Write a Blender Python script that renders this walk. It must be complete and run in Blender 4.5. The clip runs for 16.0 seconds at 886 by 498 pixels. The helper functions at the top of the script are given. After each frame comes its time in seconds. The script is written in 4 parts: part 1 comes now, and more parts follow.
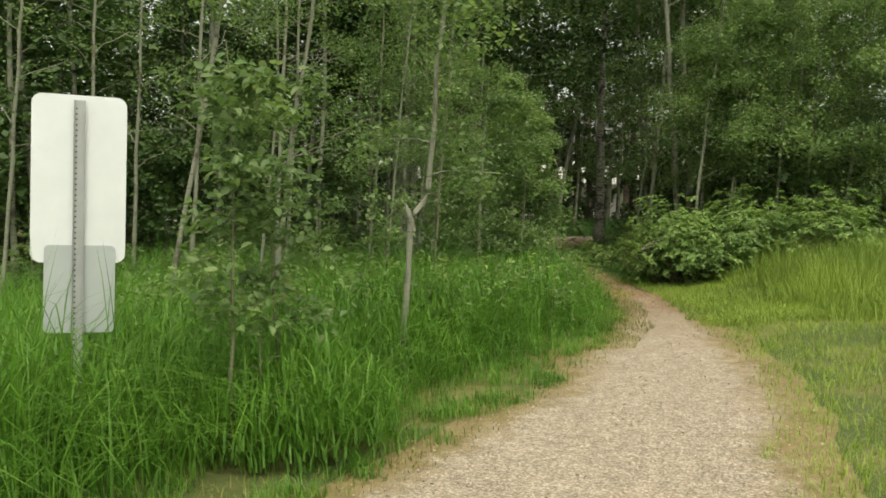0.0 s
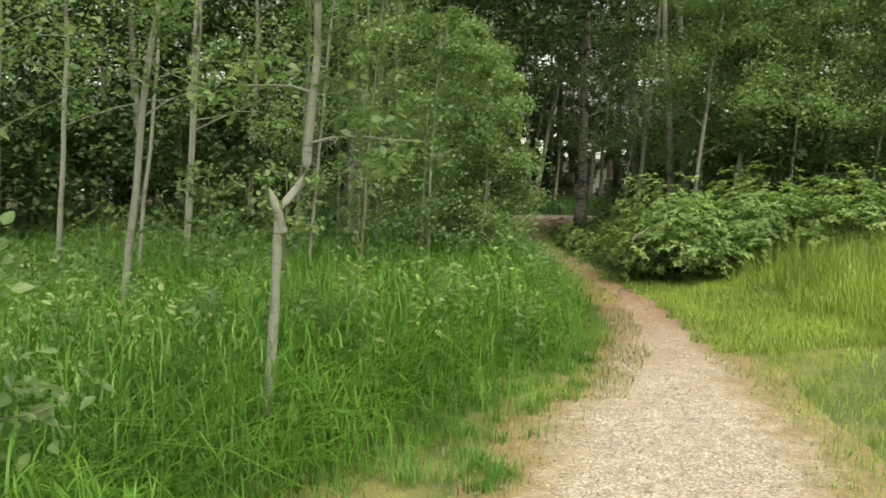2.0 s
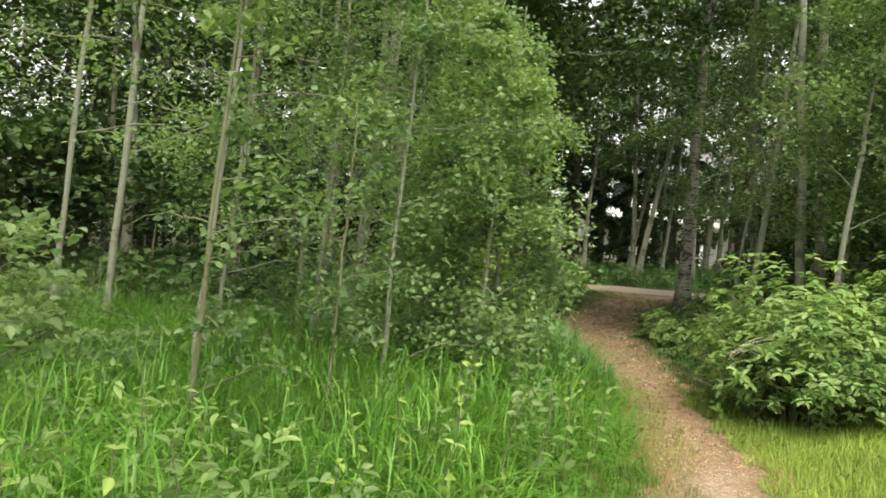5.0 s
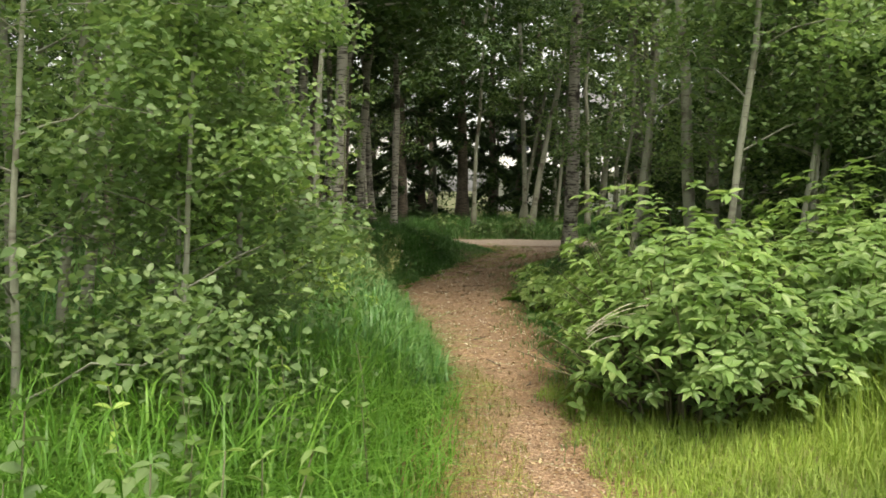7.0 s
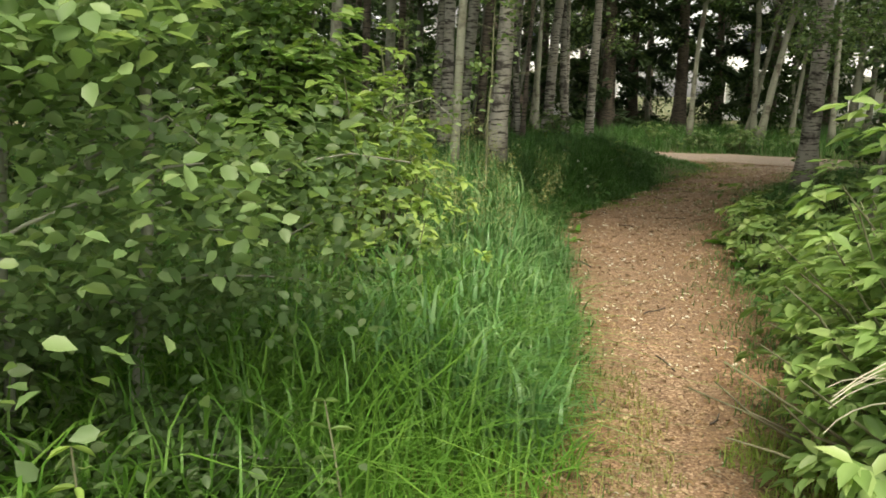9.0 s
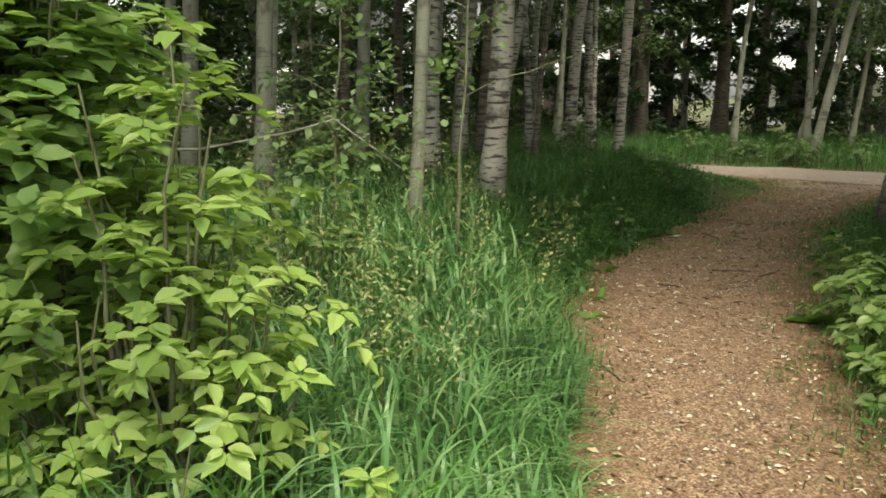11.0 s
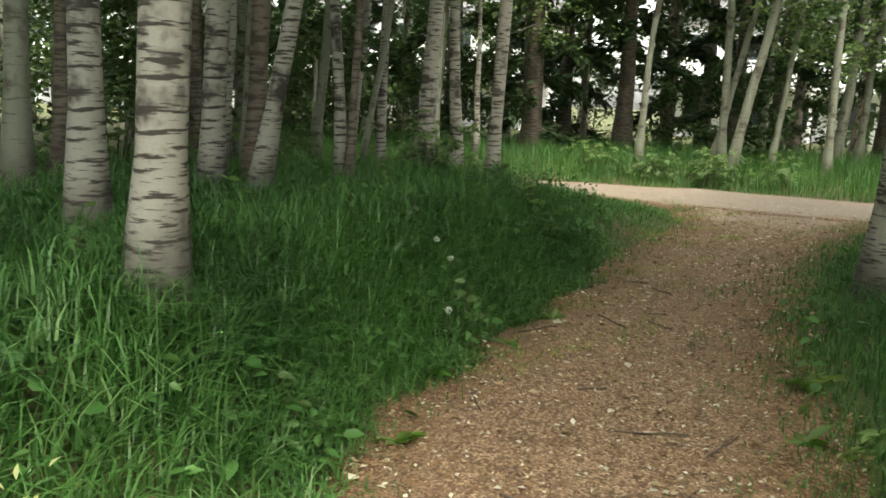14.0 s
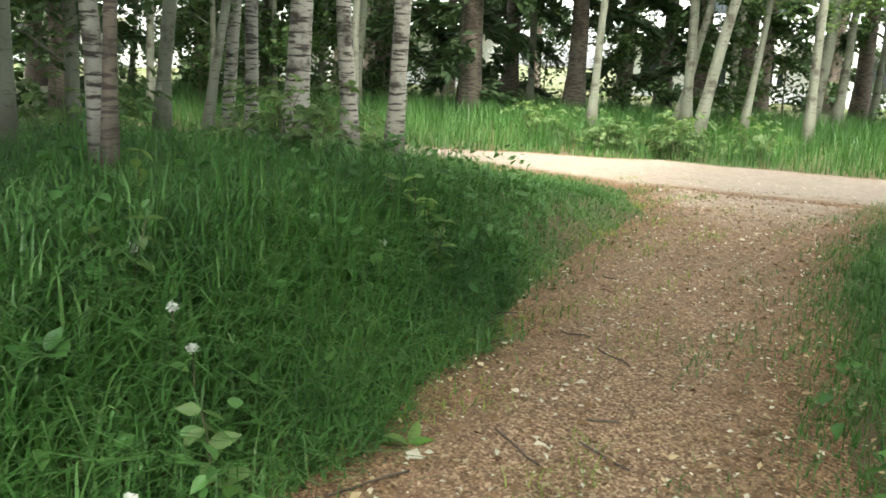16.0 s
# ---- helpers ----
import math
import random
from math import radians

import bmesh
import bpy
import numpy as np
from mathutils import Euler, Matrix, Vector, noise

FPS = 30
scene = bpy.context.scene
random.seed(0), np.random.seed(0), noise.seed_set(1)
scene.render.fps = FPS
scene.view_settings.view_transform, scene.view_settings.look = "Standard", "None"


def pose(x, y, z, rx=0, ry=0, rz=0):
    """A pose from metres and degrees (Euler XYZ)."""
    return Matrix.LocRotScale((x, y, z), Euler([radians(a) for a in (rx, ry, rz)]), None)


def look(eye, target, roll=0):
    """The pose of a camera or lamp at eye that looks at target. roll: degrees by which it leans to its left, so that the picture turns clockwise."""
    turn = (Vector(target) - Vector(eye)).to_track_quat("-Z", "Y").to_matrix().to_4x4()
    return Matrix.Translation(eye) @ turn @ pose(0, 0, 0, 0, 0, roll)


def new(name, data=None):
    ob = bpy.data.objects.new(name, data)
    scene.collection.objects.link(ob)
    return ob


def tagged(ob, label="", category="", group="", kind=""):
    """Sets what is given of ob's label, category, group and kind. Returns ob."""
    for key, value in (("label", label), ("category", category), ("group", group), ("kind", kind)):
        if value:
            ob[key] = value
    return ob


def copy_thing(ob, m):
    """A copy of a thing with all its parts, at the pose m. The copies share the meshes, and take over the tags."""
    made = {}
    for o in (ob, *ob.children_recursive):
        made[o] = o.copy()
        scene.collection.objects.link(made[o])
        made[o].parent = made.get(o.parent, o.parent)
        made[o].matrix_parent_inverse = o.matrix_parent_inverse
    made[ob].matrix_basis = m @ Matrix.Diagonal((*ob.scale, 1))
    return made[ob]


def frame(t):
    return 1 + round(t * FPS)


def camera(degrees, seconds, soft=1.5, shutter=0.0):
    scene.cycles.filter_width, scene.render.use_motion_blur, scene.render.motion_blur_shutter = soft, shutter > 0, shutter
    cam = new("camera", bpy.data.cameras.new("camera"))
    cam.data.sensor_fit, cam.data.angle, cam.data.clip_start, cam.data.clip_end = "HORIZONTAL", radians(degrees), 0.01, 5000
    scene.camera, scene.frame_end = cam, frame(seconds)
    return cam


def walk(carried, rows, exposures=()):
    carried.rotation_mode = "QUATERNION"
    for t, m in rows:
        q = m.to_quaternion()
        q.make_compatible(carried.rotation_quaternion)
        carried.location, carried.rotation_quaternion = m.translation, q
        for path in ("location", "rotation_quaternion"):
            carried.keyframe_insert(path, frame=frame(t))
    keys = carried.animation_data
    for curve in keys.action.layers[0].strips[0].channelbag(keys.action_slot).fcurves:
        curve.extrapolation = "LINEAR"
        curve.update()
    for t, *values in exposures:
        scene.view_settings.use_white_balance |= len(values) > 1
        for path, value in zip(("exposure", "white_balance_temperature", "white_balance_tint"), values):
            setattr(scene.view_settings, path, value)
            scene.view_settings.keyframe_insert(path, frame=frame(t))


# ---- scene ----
cam = camera(55.67, 16.0, 1.7)
PATH = [
    (0, pose(0.000, 0.000, 1.448, 86.806, 0.442, 1.680)),
    (0.5, pose(0.042, 0.639, 1.486, 84.756, 1.012, 3.109)),
    (1, pose(0.079, 1.276, 1.489, 84.322, 1.052, 2.983)),
    (1.5, pose(0.219, 1.921, 1.507, 84.625, 0.906, 2.621)),
    (2, pose(0.423, 2.558, 1.510, 84.962, -0.133, 0.535)),
    (2.5, pose(0.674, 3.151, 1.521, 85.159, -0.926, -0.797)),
    (3, pose(0.890, 3.768, 1.527, 85.390, -1.459, 2.204)),
    (3.2, pose(0.977, 4.018, 1.522, 85.387, -1.994, 2.760)),
    (5.3, pose(1.520, 6.666, 1.586, 88.716, -3.060, 9.649)),
    (5.5, pose(1.585, 6.911, 1.571, 88.534, -2.148, 9.507)),
    (6, pose(1.749, 7.508, 1.535, 87.391, -0.878, 5.366)),
    (6.5, pose(1.987, 8.094, 1.511, 87.155, -0.376, 2.261)),
    (7, pose(2.180, 8.676, 1.493, 86.016, -0.210, 2.657)),
    (7.5, pose(2.381, 9.259, 1.468, 84.458, -0.702, 2.882)),
    (8, pose(2.484, 9.856, 1.439, 79.713, -0.798, 5.848)),
    (8.2, pose(2.507, 10.108, 1.448, 79.739, -0.660, 9.793)),
    (10.3, pose(2.149, 12.827, 1.537, 78.557, -1.108, 19.924)),
    (10.5, pose(2.126, 13.092, 1.549, 78.610, -0.949, 19.755)),
    (11, pose(2.076, 13.766, 1.538, 79.556, -0.772, 19.448)),
    (11.5, pose(2.004, 14.428, 1.534, 80.060, -0.324, 18.537)),
    (12, pose(1.963, 15.088, 1.508, 80.816, -0.832, 16.400)),
    (12.5, pose(1.932, 15.783, 1.500, 81.125, -1.278, 15.371)),
    (13, pose(1.945, 16.487, 1.476, 80.814, -1.068, 13.234)),
    (13.5, pose(1.926, 17.170, 1.458, 80.529, -1.322, 13.215)),
    (14, pose(1.921, 17.829, 1.438, 79.931, -2.607, 13.265)),
    (14.5, pose(1.891, 18.516, 1.419, 79.454, -2.458, 13.693)),
    (15, pose(1.899, 19.217, 1.426, 79.200, -2.934, 12.331)),
    (15.5, pose(1.932, 19.910, 1.411, 78.547, -3.177, 12.014)),
    (16, pose(2.011, 20.571, 1.386, 77.287, -2.837, 10.486)),
]
walk(cam, PATH, [(0, 0.5, 7500, 1), (0.5, 0.6, 7500, 1), (1, 0.5, 7400, 1), (1.5, 0.85, 7300, 2), (2, 0.9, 7300, 2), (2.5, 0.68, 7300, 3), (3, 1.08, 7300, 2), (5.5, 1.32, 7200, 5), (8, 1.2, 7400, 7), (10.3, 1.5, 7200, 6), (11.5, 1.25, 7100, 5), (12.5, 1.35, 7000, 4), (13.5, 1.65, 7000, 4), (14.5, 2.3, 7000, 3), (15.5, 2.65, 6700, 5), (16, 2.85, 6600, 5)])

# ---- light ----
world = bpy.data.worlds.new("overcast_sky")
scene.world = world
world.use_nodes = True
wn = world.node_tree.nodes
sky = wn.new("ShaderNodeTexSky")
sky.sky_type, sky.sun_disc = "NISHITA", False
sky.sun_elevation, sky.sun_rotation = radians(62), radians(160)
sky.dust_density, sky.air_density = 3.0, 1.0
wn["Background"].inputs["Strength"].default_value = 0.16
cloud = wn.new("ShaderNodeHueSaturation")
cloud.inputs["Saturation"].default_value = 0.22
world.node_tree.links.new(sky.outputs["Color"], cloud.inputs["Color"])
world.node_tree.links.new(cloud.outputs["Color"], wn["Background"].inputs["Color"])
sun = new("sun", bpy.data.lights.new("sun", "SUN"))
sun.data.energy, sun.data.angle, sun.data.color = 1.5, radians(30), (1.0, 0.94, 0.82)
sun.matrix_world = look((0, 0, 30), (-1.6, 4.4, 30 - 8.8))


# ---- materials ----
def mat(name):
    m = bpy.data.materials.new(name)
    m.use_nodes = True
    t = m.node_tree
    return m, t.nodes, t.links, t.nodes["Principled BSDF"]


def ramp(nodes, links, fac, stops):
    r = nodes.new("ShaderNodeValToRGB")
    el = r.color_ramp.elements
    while len(el) < len(stops):
        el.new(0.5)
    for e, (p, c) in zip(el, stops):
        e.position, e.color = p, (*c, 1)
    links.new(fac, r.inputs["Fac"])
    return r.outputs["Color"]


def noise_tex(nodes, links, scale, detail=4, vec=None, rough=0.6):
    n = nodes.new("ShaderNodeTexNoise")
    n.inputs["Scale"].default_value, n.inputs["Detail"].default_value, n.inputs["Roughness"].default_value = scale, detail, rough
    if vec:
        links.new(vec, n.inputs["Vector"])
    return n.outputs["Fac"]


def mix(nodes, links, fac, a, b, mode="MIX"):
    m = nodes.new("ShaderNodeMix")
    m.data_type, m.blend_type = "RGBA", mode
    for sock, v in ((m.inputs["Factor"], fac), (m.inputs["A"], a), (m.inputs["B"], b)):
        if isinstance(v, (int, float)):
            sock.default_value = v
        elif isinstance(v, tuple):
            sock.default_value = (*v, 1)
        else:
            links.new(v, sock)
    return m.outputs["Result"]


def bump(nodes, links, bsdf, height, strength, dist=0.02):
    b = nodes.new("ShaderNodeBump")
    b.inputs["Strength"].default_value, b.inputs["Distance"].default_value = strength, dist
    links.new(height, b.inputs["Height"])
    links.new(b.outputs["Normal"], bsdf.inputs["Normal"])


def leafy(name, dark, mid, light, rough=0.5, glow=0.35, patch=0.7):
    """Thin leaf or blade: each island takes its own green, with broad drifts of tone."""
    m, n, l, bs = mat(name)
    geo = n.new("ShaderNodeNewGeometry")
    dark, light = (tuple(0.5 * a + 0.5 * b for a, b in zip(mid, c)) for c in (dark, light))
    col = ramp(n, l, geo.outputs["Random Per Island"], [(0.0, dark), (0.55, mid), (1.0, light)])
    drift = noise_tex(n, l, patch, 3, geo.outputs["Position"])
    tone = ramp(n, l, drift, [(0.32, (0.62, 0.66, 0.6)), (0.68, (1.25, 1.2, 1.05))])
    col = mix(n, l, 1.0, col, tone, "MULTIPLY")
    l.new(col, bs.inputs["Base Color"])
    bs.inputs["Roughness"].default_value = rough
    bs.inputs["Specular IOR Level"].default_value = 0.35
    tr = n.new("ShaderNodeBsdfTranslucent")
    warm = mix(n, l, 1.0, col, (1.08, 1.12, 0.72), "MULTIPLY")
    l.new(warm, tr.inputs["Color"])
    ms = n.new("ShaderNodeMixShader")
    ms.inputs["Fac"].default_value = glow
    l.new(bs.outputs["BSDF"], ms.inputs[1])
    l.new(tr.outputs["BSDF"], ms.inputs[2])
    l.new(ms.outputs["Shader"], n["Material Output"].inputs["Surface"])
    return m


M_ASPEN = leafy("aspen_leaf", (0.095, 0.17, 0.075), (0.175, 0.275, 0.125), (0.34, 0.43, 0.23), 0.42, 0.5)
# darker copy of the aspen leaf, with the deep wood's shade in its colour
M_ASPEN_SHADED = leafy("shaded_aspen_leaf", (0.03, 0.065, 0.025), (0.065, 0.125, 0.045), (0.15, 0.22, 0.08), 0.5, 0.3)
M_SHRUB = leafy("shrub_leaf", (0.12, 0.22, 0.075), (0.22, 0.345, 0.13), (0.42, 0.52, 0.26), 0.36, 0.48, patch=2.0)
M_VIBURNUM = leafy("viburnum_leaf", (0.19, 0.34, 0.12), (0.30, 0.46, 0.17), (0.46, 0.58, 0.28), 0.4, 0.48)
M_YELLOWLEAF = leafy("young_leaf", (0.20, 0.34, 0.09), (0.33, 0.47, 0.14), (0.50, 0.60, 0.26), 0.4, 0.4)
M_GRASS = leafy("tall_grass_blade", (0.05, 0.14, 0.02), (0.115, 0.27, 0.042), (0.27, 0.45, 0.10), 0.45)
M_WOODGRASS = leafy("woodland_grass_blade", (0.04, 0.12, 0.035), (0.082, 0.205, 0.06), (0.20, 0.36, 0.14), 0.38)
M_ARCH = leafy("broad_arching_grass_blade", (0.06, 0.17, 0.06), (0.13, 0.28, 0.11), (0.38, 0.52, 0.29), 0.33, 0.35)
M_DRYGRASS = leafy("short_dry_grass", (0.13, 0.17, 0.04), (0.25, 0.25, 0.08), (0.42, 0.36, 0.16), 0.6, 0.2)
M_LAWN = leafy("short_yellow_green_grass", (0.14, 0.25, 0.04), (0.25, 0.36, 0.075), (0.40, 0.45, 0.14), 0.55, 0.3)
M_SEED = leafy("grass_seed_head", (0.22, 0.26, 0.12), (0.33, 0.36, 0.18), (0.46, 0.47, 0.27), 0.7, 0.25)
M_NEEDLE = leafy("spruce_needles", (0.03, 0.06, 0.03), (0.065, 0.115, 0.055), (0.12, 0.18, 0.085), 0.6, 0.15)
M_CHIP = leafy("dry_leaf_litter", (0.04, 0.02, 0.01), (0.26, 0.16, 0.09), (0.8, 0.68, 0.5), 0.8, 0.05)
M_PEBBLE = leafy("pebble", (0.22, 0.18, 0.14), (0.38, 0.32, 0.25), (0.58, 0.52, 0.45), 0.85, 0.0)
M_PALE = leafy("pale_litter", (0.5, 0.45, 0.38), (0.65, 0.6, 0.54), (0.8, 0.76, 0.72), 0.8, 0.05)


def bark_material(name, pale, dark, marks):
    m, n, l, bs = mat(name)
    co = n.new("ShaderNodeTexCoord")
    mp = n.new("ShaderNodeMapping")
    mp.inputs["Scale"].default_value = (6, 6, 44)
    l.new(co.outputs["Object"], mp.inputs["Vector"])
    lent = noise_tex(n, l, 1.0, 4, mp.outputs["Vector"], 0.55)
    coarse = noise_tex(n, l, 2.6, 4, co.outputs["Object"])
    fine = noise_tex(n, l, 70, 3, co.outputs["Object"])
    base = mix(n, l, fine, pale, tuple(v * 0.72 for v in pale))
    mask = ramp(n, l, lent, [(marks, (0, 0, 0)), (marks + 0.07, (1, 1, 1))])
    col = mix(n, l, mask, base, dark)
    scar = ramp(n, l, coarse, [(0.53, (0, 0, 0)), (0.62, (1, 1, 1))])
    col = mix(n, l, scar, col, dark)
    sep = n.new("ShaderNodeSeparateXYZ")
    l.new(co.outputs["Object"], sep.inputs["Vector"])
    foot = n.new("ShaderNodeMath")
    foot.operation = "MULTIPLY_ADD"
    foot.inputs[1].default_value, foot.inputs[2].default_value = -1.1, 0.75
    l.new(sep.outputs["Z"], foot.inputs[0])
    rough_foot = n.new("ShaderNodeMath")
    rough_foot.operation, rough_foot.use_clamp = "ADD", True
    l.new(foot.outputs[0], rough_foot.inputs[0])
    l.new(coarse, rough_foot.inputs[1])
    crust = ramp(n, l, rough_foot.outputs[0], [(0.55, (0, 0, 0)), (1.0, (0.8, 0.8, 0.8))])
    col = mix(n, l, crust, col, dark)
    l.new(col, bs.inputs["Base Color"])
    bs.inputs["Roughness"].default_value = 0.85
    bump(n, l, bs, lent, 0.5, 0.01)
    return m


M_BIRCH = bark_material("birch_bark", (0.40, 0.38, 0.33), (0.05, 0.042, 0.036), 0.53)
M_ASPENBARK = bark_material("pale_aspen_bark", (0.25, 0.26, 0.20), (0.09, 0.08, 0.06), 0.6)
M_DARKBARK = bark_material("spruce_bark", (0.22, 0.18, 0.145), (0.075, 0.06, 0.05), 0.5)
M_STEM = bark_material("twig_bark", (0.17, 0.18, 0.10), (0.08, 0.07, 0.04), 0.66)


def ground_material():
    m, n, l, bs = mat("forest_soil")
    geo = n.new("ShaderNodeNewGeometry")
    p = geo.outputs["Position"]
    big, mid, fine = noise_tex(n, l, 0.9, 5, p), noise_tex(n, l, 9, 4, p), noise_tex(n, l, 90, 3, p)
    dark_soil = ramp(n, l, fine, [(0.3, (0.045, 0.035, 0.02)), (0.7, (0.17, 0.12, 0.06))])
    thatch = ramp(n, l, fine, [(0.3, (0.14, 0.135, 0.04)), (0.7, (0.30, 0.26, 0.10))])
    sep = n.new("ShaderNodeSeparateXYZ")
    l.new(p, sep.inputs["Vector"])
    mr = n.new("ShaderNodeMapRange")
    mr.inputs["From Min"].default_value, mr.inputs["From Max"].default_value = 13.0, 17.0
    l.new(sep.outputs["Y"], mr.inputs["Value"])
    soil = mix(n, l, mr.outputs[0], thatch, dark_soil)
    moss = ramp(n, l, fine, [(0.3, (0.035, 0.06, 0.015)), (0.7, (0.11, 0.14, 0.04))])
    f = ramp(n, l, big, [(0.34, (0, 0, 0)), (0.56, (1, 1, 1))])
    col = mix(n, l, f, soil, moss)
    l.new(col, bs.inputs["Base Color"])
    bs.inputs["Roughness"].default_value = 0.95
    bump(n, l, bs, mid, 0.6, 0.03)
    return m


def path_material():
    """Pale crushed gravel at the open end, wood chips and leaf litter among the trees."""
    m, n, l, bs = mat("gravel_and_woodchip_path")
    geo = n.new("ShaderNodeNewGeometry")
    p = geo.outputs["Position"]
    sep = n.new("ShaderNodeSeparateXYZ")
    l.new(p, sep.inputs["Vector"])
    v = n.new("ShaderNodeTexVoronoi")
    v.inputs["Scale"].default_value = 90
    l.new(p, v.inputs["Vector"])
    vs = n.new("ShaderNodeSeparateColor")
    l.new(v.outputs["Color"], vs.inputs["Color"])
    big, mid, fine = noise_tex(n, l, 1.1, 5, p), noise_tex(n, l, 12, 4, p), noise_tex(n, l, 120, 3, p)
    gravel = ramp(n, l, vs.outputs[0], [(0.0, (0.23, 0.185, 0.14)), (0.6, (0.37, 0.315, 0.25)), (1.0, (0.55, 0.49, 0.41))])
    chips = ramp(n, l, vs.outputs[1], [(0.0, (0.12, 0.070, 0.042)), (0.6, (0.255, 0.163, 0.10)), (1.0, (0.46, 0.335, 0.23))])
    dust = ramp(n, l, fine, [(0.3, (0.29, 0.235, 0.185)), (0.7, (0.43, 0.36, 0.295))])
    wob = n.new("ShaderNodeMath")
    wob.operation = "MULTIPLY_ADD"
    wob.inputs[1].default_value = 5.0
    l.new(big, wob.inputs[0])
    l.new(sep.outputs["Y"], wob.inputs[2])
    mr = n.new("ShaderNodeMapRange")
    mr.inputs["From Min"].default_value, mr.inputs["From Max"].default_value = 10.5, 15.0
    l.new(wob.outputs[0], mr.inputs["Value"])
    far = n.new("ShaderNodeMapRange")
    far.inputs["From Min"].default_value, far.inputs["From Max"].default_value = 31.0, 33.5
    l.new(wob.outputs[0], far.inputs["Value"])
    col = mix(n, l, mr.outputs[0], gravel, chips)
    col = mix(n, l, far.outputs[0], col, dust)
    # trodden middle fades through straw and leaf litter into the verge
    at = n.new("ShaderNodeAttribute")
    at.attribute_name = "wear"
    rag = n.new("ShaderNodeMath")
    rag.operation = "MULTIPLY_ADD"
    rag.inputs[1].default_value = 0.9
    l.new(noise_tex(n, l, 3.5, 6, p, 0.7), rag.inputs[0])
    l.new(at.outputs["Fac"], rag.inputs[2])
    straw = ramp(n, l, fine, [(0.3, (0.15, 0.115, 0.05)), (0.7, (0.34, 0.27, 0.14))])
    russet = ramp(n, l, vs.outputs[2], [(0.0, (0.075, 0.042, 0.024)), (0.6, (0.20, 0.115, 0.062)), (1.0, (0.40, 0.27, 0.16))])
    rim = mix(n, l, mr.outputs[0], straw, russet)
    trodden = ramp(n, l, rag.outputs[0], [(0.40, (0, 0, 0)), (0.72, (1, 1, 1))])
    col = mix(n, l, trodden, rim, col)
    tone = ramp(n, l, mid, [(0.25, (0.72, 0.72, 0.72)), (0.7, (1.15, 1.12, 1.1))])
    col = mix(n, l, 1.0, col, tone, "MULTIPLY")
    l.new(col, bs.inputs["Base Color"])
    bs.inputs["Roughness"].default_value = 0.95
    bump(n, l, bs, v.outputs["Distance"], 0.55, 0.012)
    return m


def painted(name, color, rough=0.5, metal=0.0, wear=0.08):
    m, n, l, bs = mat(name)
    co = n.new("ShaderNodeTexCoord")
    a = noise_tex(n, l, 6, 5, co.outputs["Object"])
    col = ramp(n, l, a, [(0.3, tuple(c * (1 - wear) for c in color)), (0.7, color)])
    l.new(col, bs.inputs["Base Color"])
    bs.inputs["Roughness"].default_value, bs.inputs["Metallic"].default_value = rough, metal
    return m


M_GROUND, M_PATH = ground_material(), path_material()
M_SIGN = painted("bare_white_sign_back", (0.70, 0.74, 0.78), 0.35)
M_SIGNGREY = painted("grey_aluminium_plate", (0.42, 0.46, 0.48), 0.45, 0.1)
M_STEEL = painted("galvanised_steel", (0.42, 0.44, 0.45), 0.5, 0.35, 0.2)
M_HOLE = painted("punched_hole_shadow_steel", (0.08, 0.08, 0.08), 0.8)
M_SIDING = painted("white_siding", (0.80, 0.80, 0.80), 0.6)
M_TRIM = painted("white_trim", (0.84, 0.84, 0.84), 0.5)
M_ROOF = painted("grey_shingle", (0.16, 0.16, 0.17), 0.9, 0.0, 0.3)
M_GLASS = painted("window_glass", (0.05, 0.06, 0.07), 0.08, 0.0, 0.2)
M_FLUFF = painted("white_seed_fluff", (0.75, 0.76, 0.72), 0.9)


# ---- plan ----
LY = [-8, -3, 0, 2, 4.13, 5.56, 7.17, 9.2, 10.5, 12.5, 14.2, 15.5, 17, 18.4, 19.9, 21.2, 22.3, 24.6, 26.6, 28.9, 31.5]
LX = [-6, -4, -2.7, -1.65, -0.5, 0.27, 0.97, 1.68, 1.92, 2.12, 2.08, 1.88, 1.58, 1.36, 1.04, 0.98, 1.2, 1.65, 2.05, 2.75, 2.6]
RY = [-8, -3, 0, 2, 4.14, 5.56, 7.2, 9.3, 10.7, 12.3, 14, 15.5, 17, 19.5, 21.5, 23.3, 24.7, 26.7, 28.2, 30.1, 31.5]
RX = [-1.5, -0.3, 0.6, 1.15, 1.6, 2.03, 2.46, 2.62, 2.75, 2.86, 2.76, 2.62, 2.6, 2.55, 2.62, 2.76, 2.96, 3.52, 4.1, 4.95, 5.6]


def left_edge(y):
    return np.interp(y, LY, LX)


def right_edge(y):
    return np.interp(y, RY, RX)


def smooth(a, lo, hi):
    t = np.clip((a - lo) / (hi - lo), 0, 1)
    return t * t * (3 - 2 * t)


def trail_front(x):
    return np.interp(x, [-12, 0.3, 2.4, 5.0, 7.0, 14], [33.6, 32.0, 30.9, 30.3, 30.0, 29.2])


def trail_back(x):
    return np.interp(x, [-12, 0.1, 3.0, 6.0, 14], [35.2, 33.4, 33.9, 33.3, 32.2])


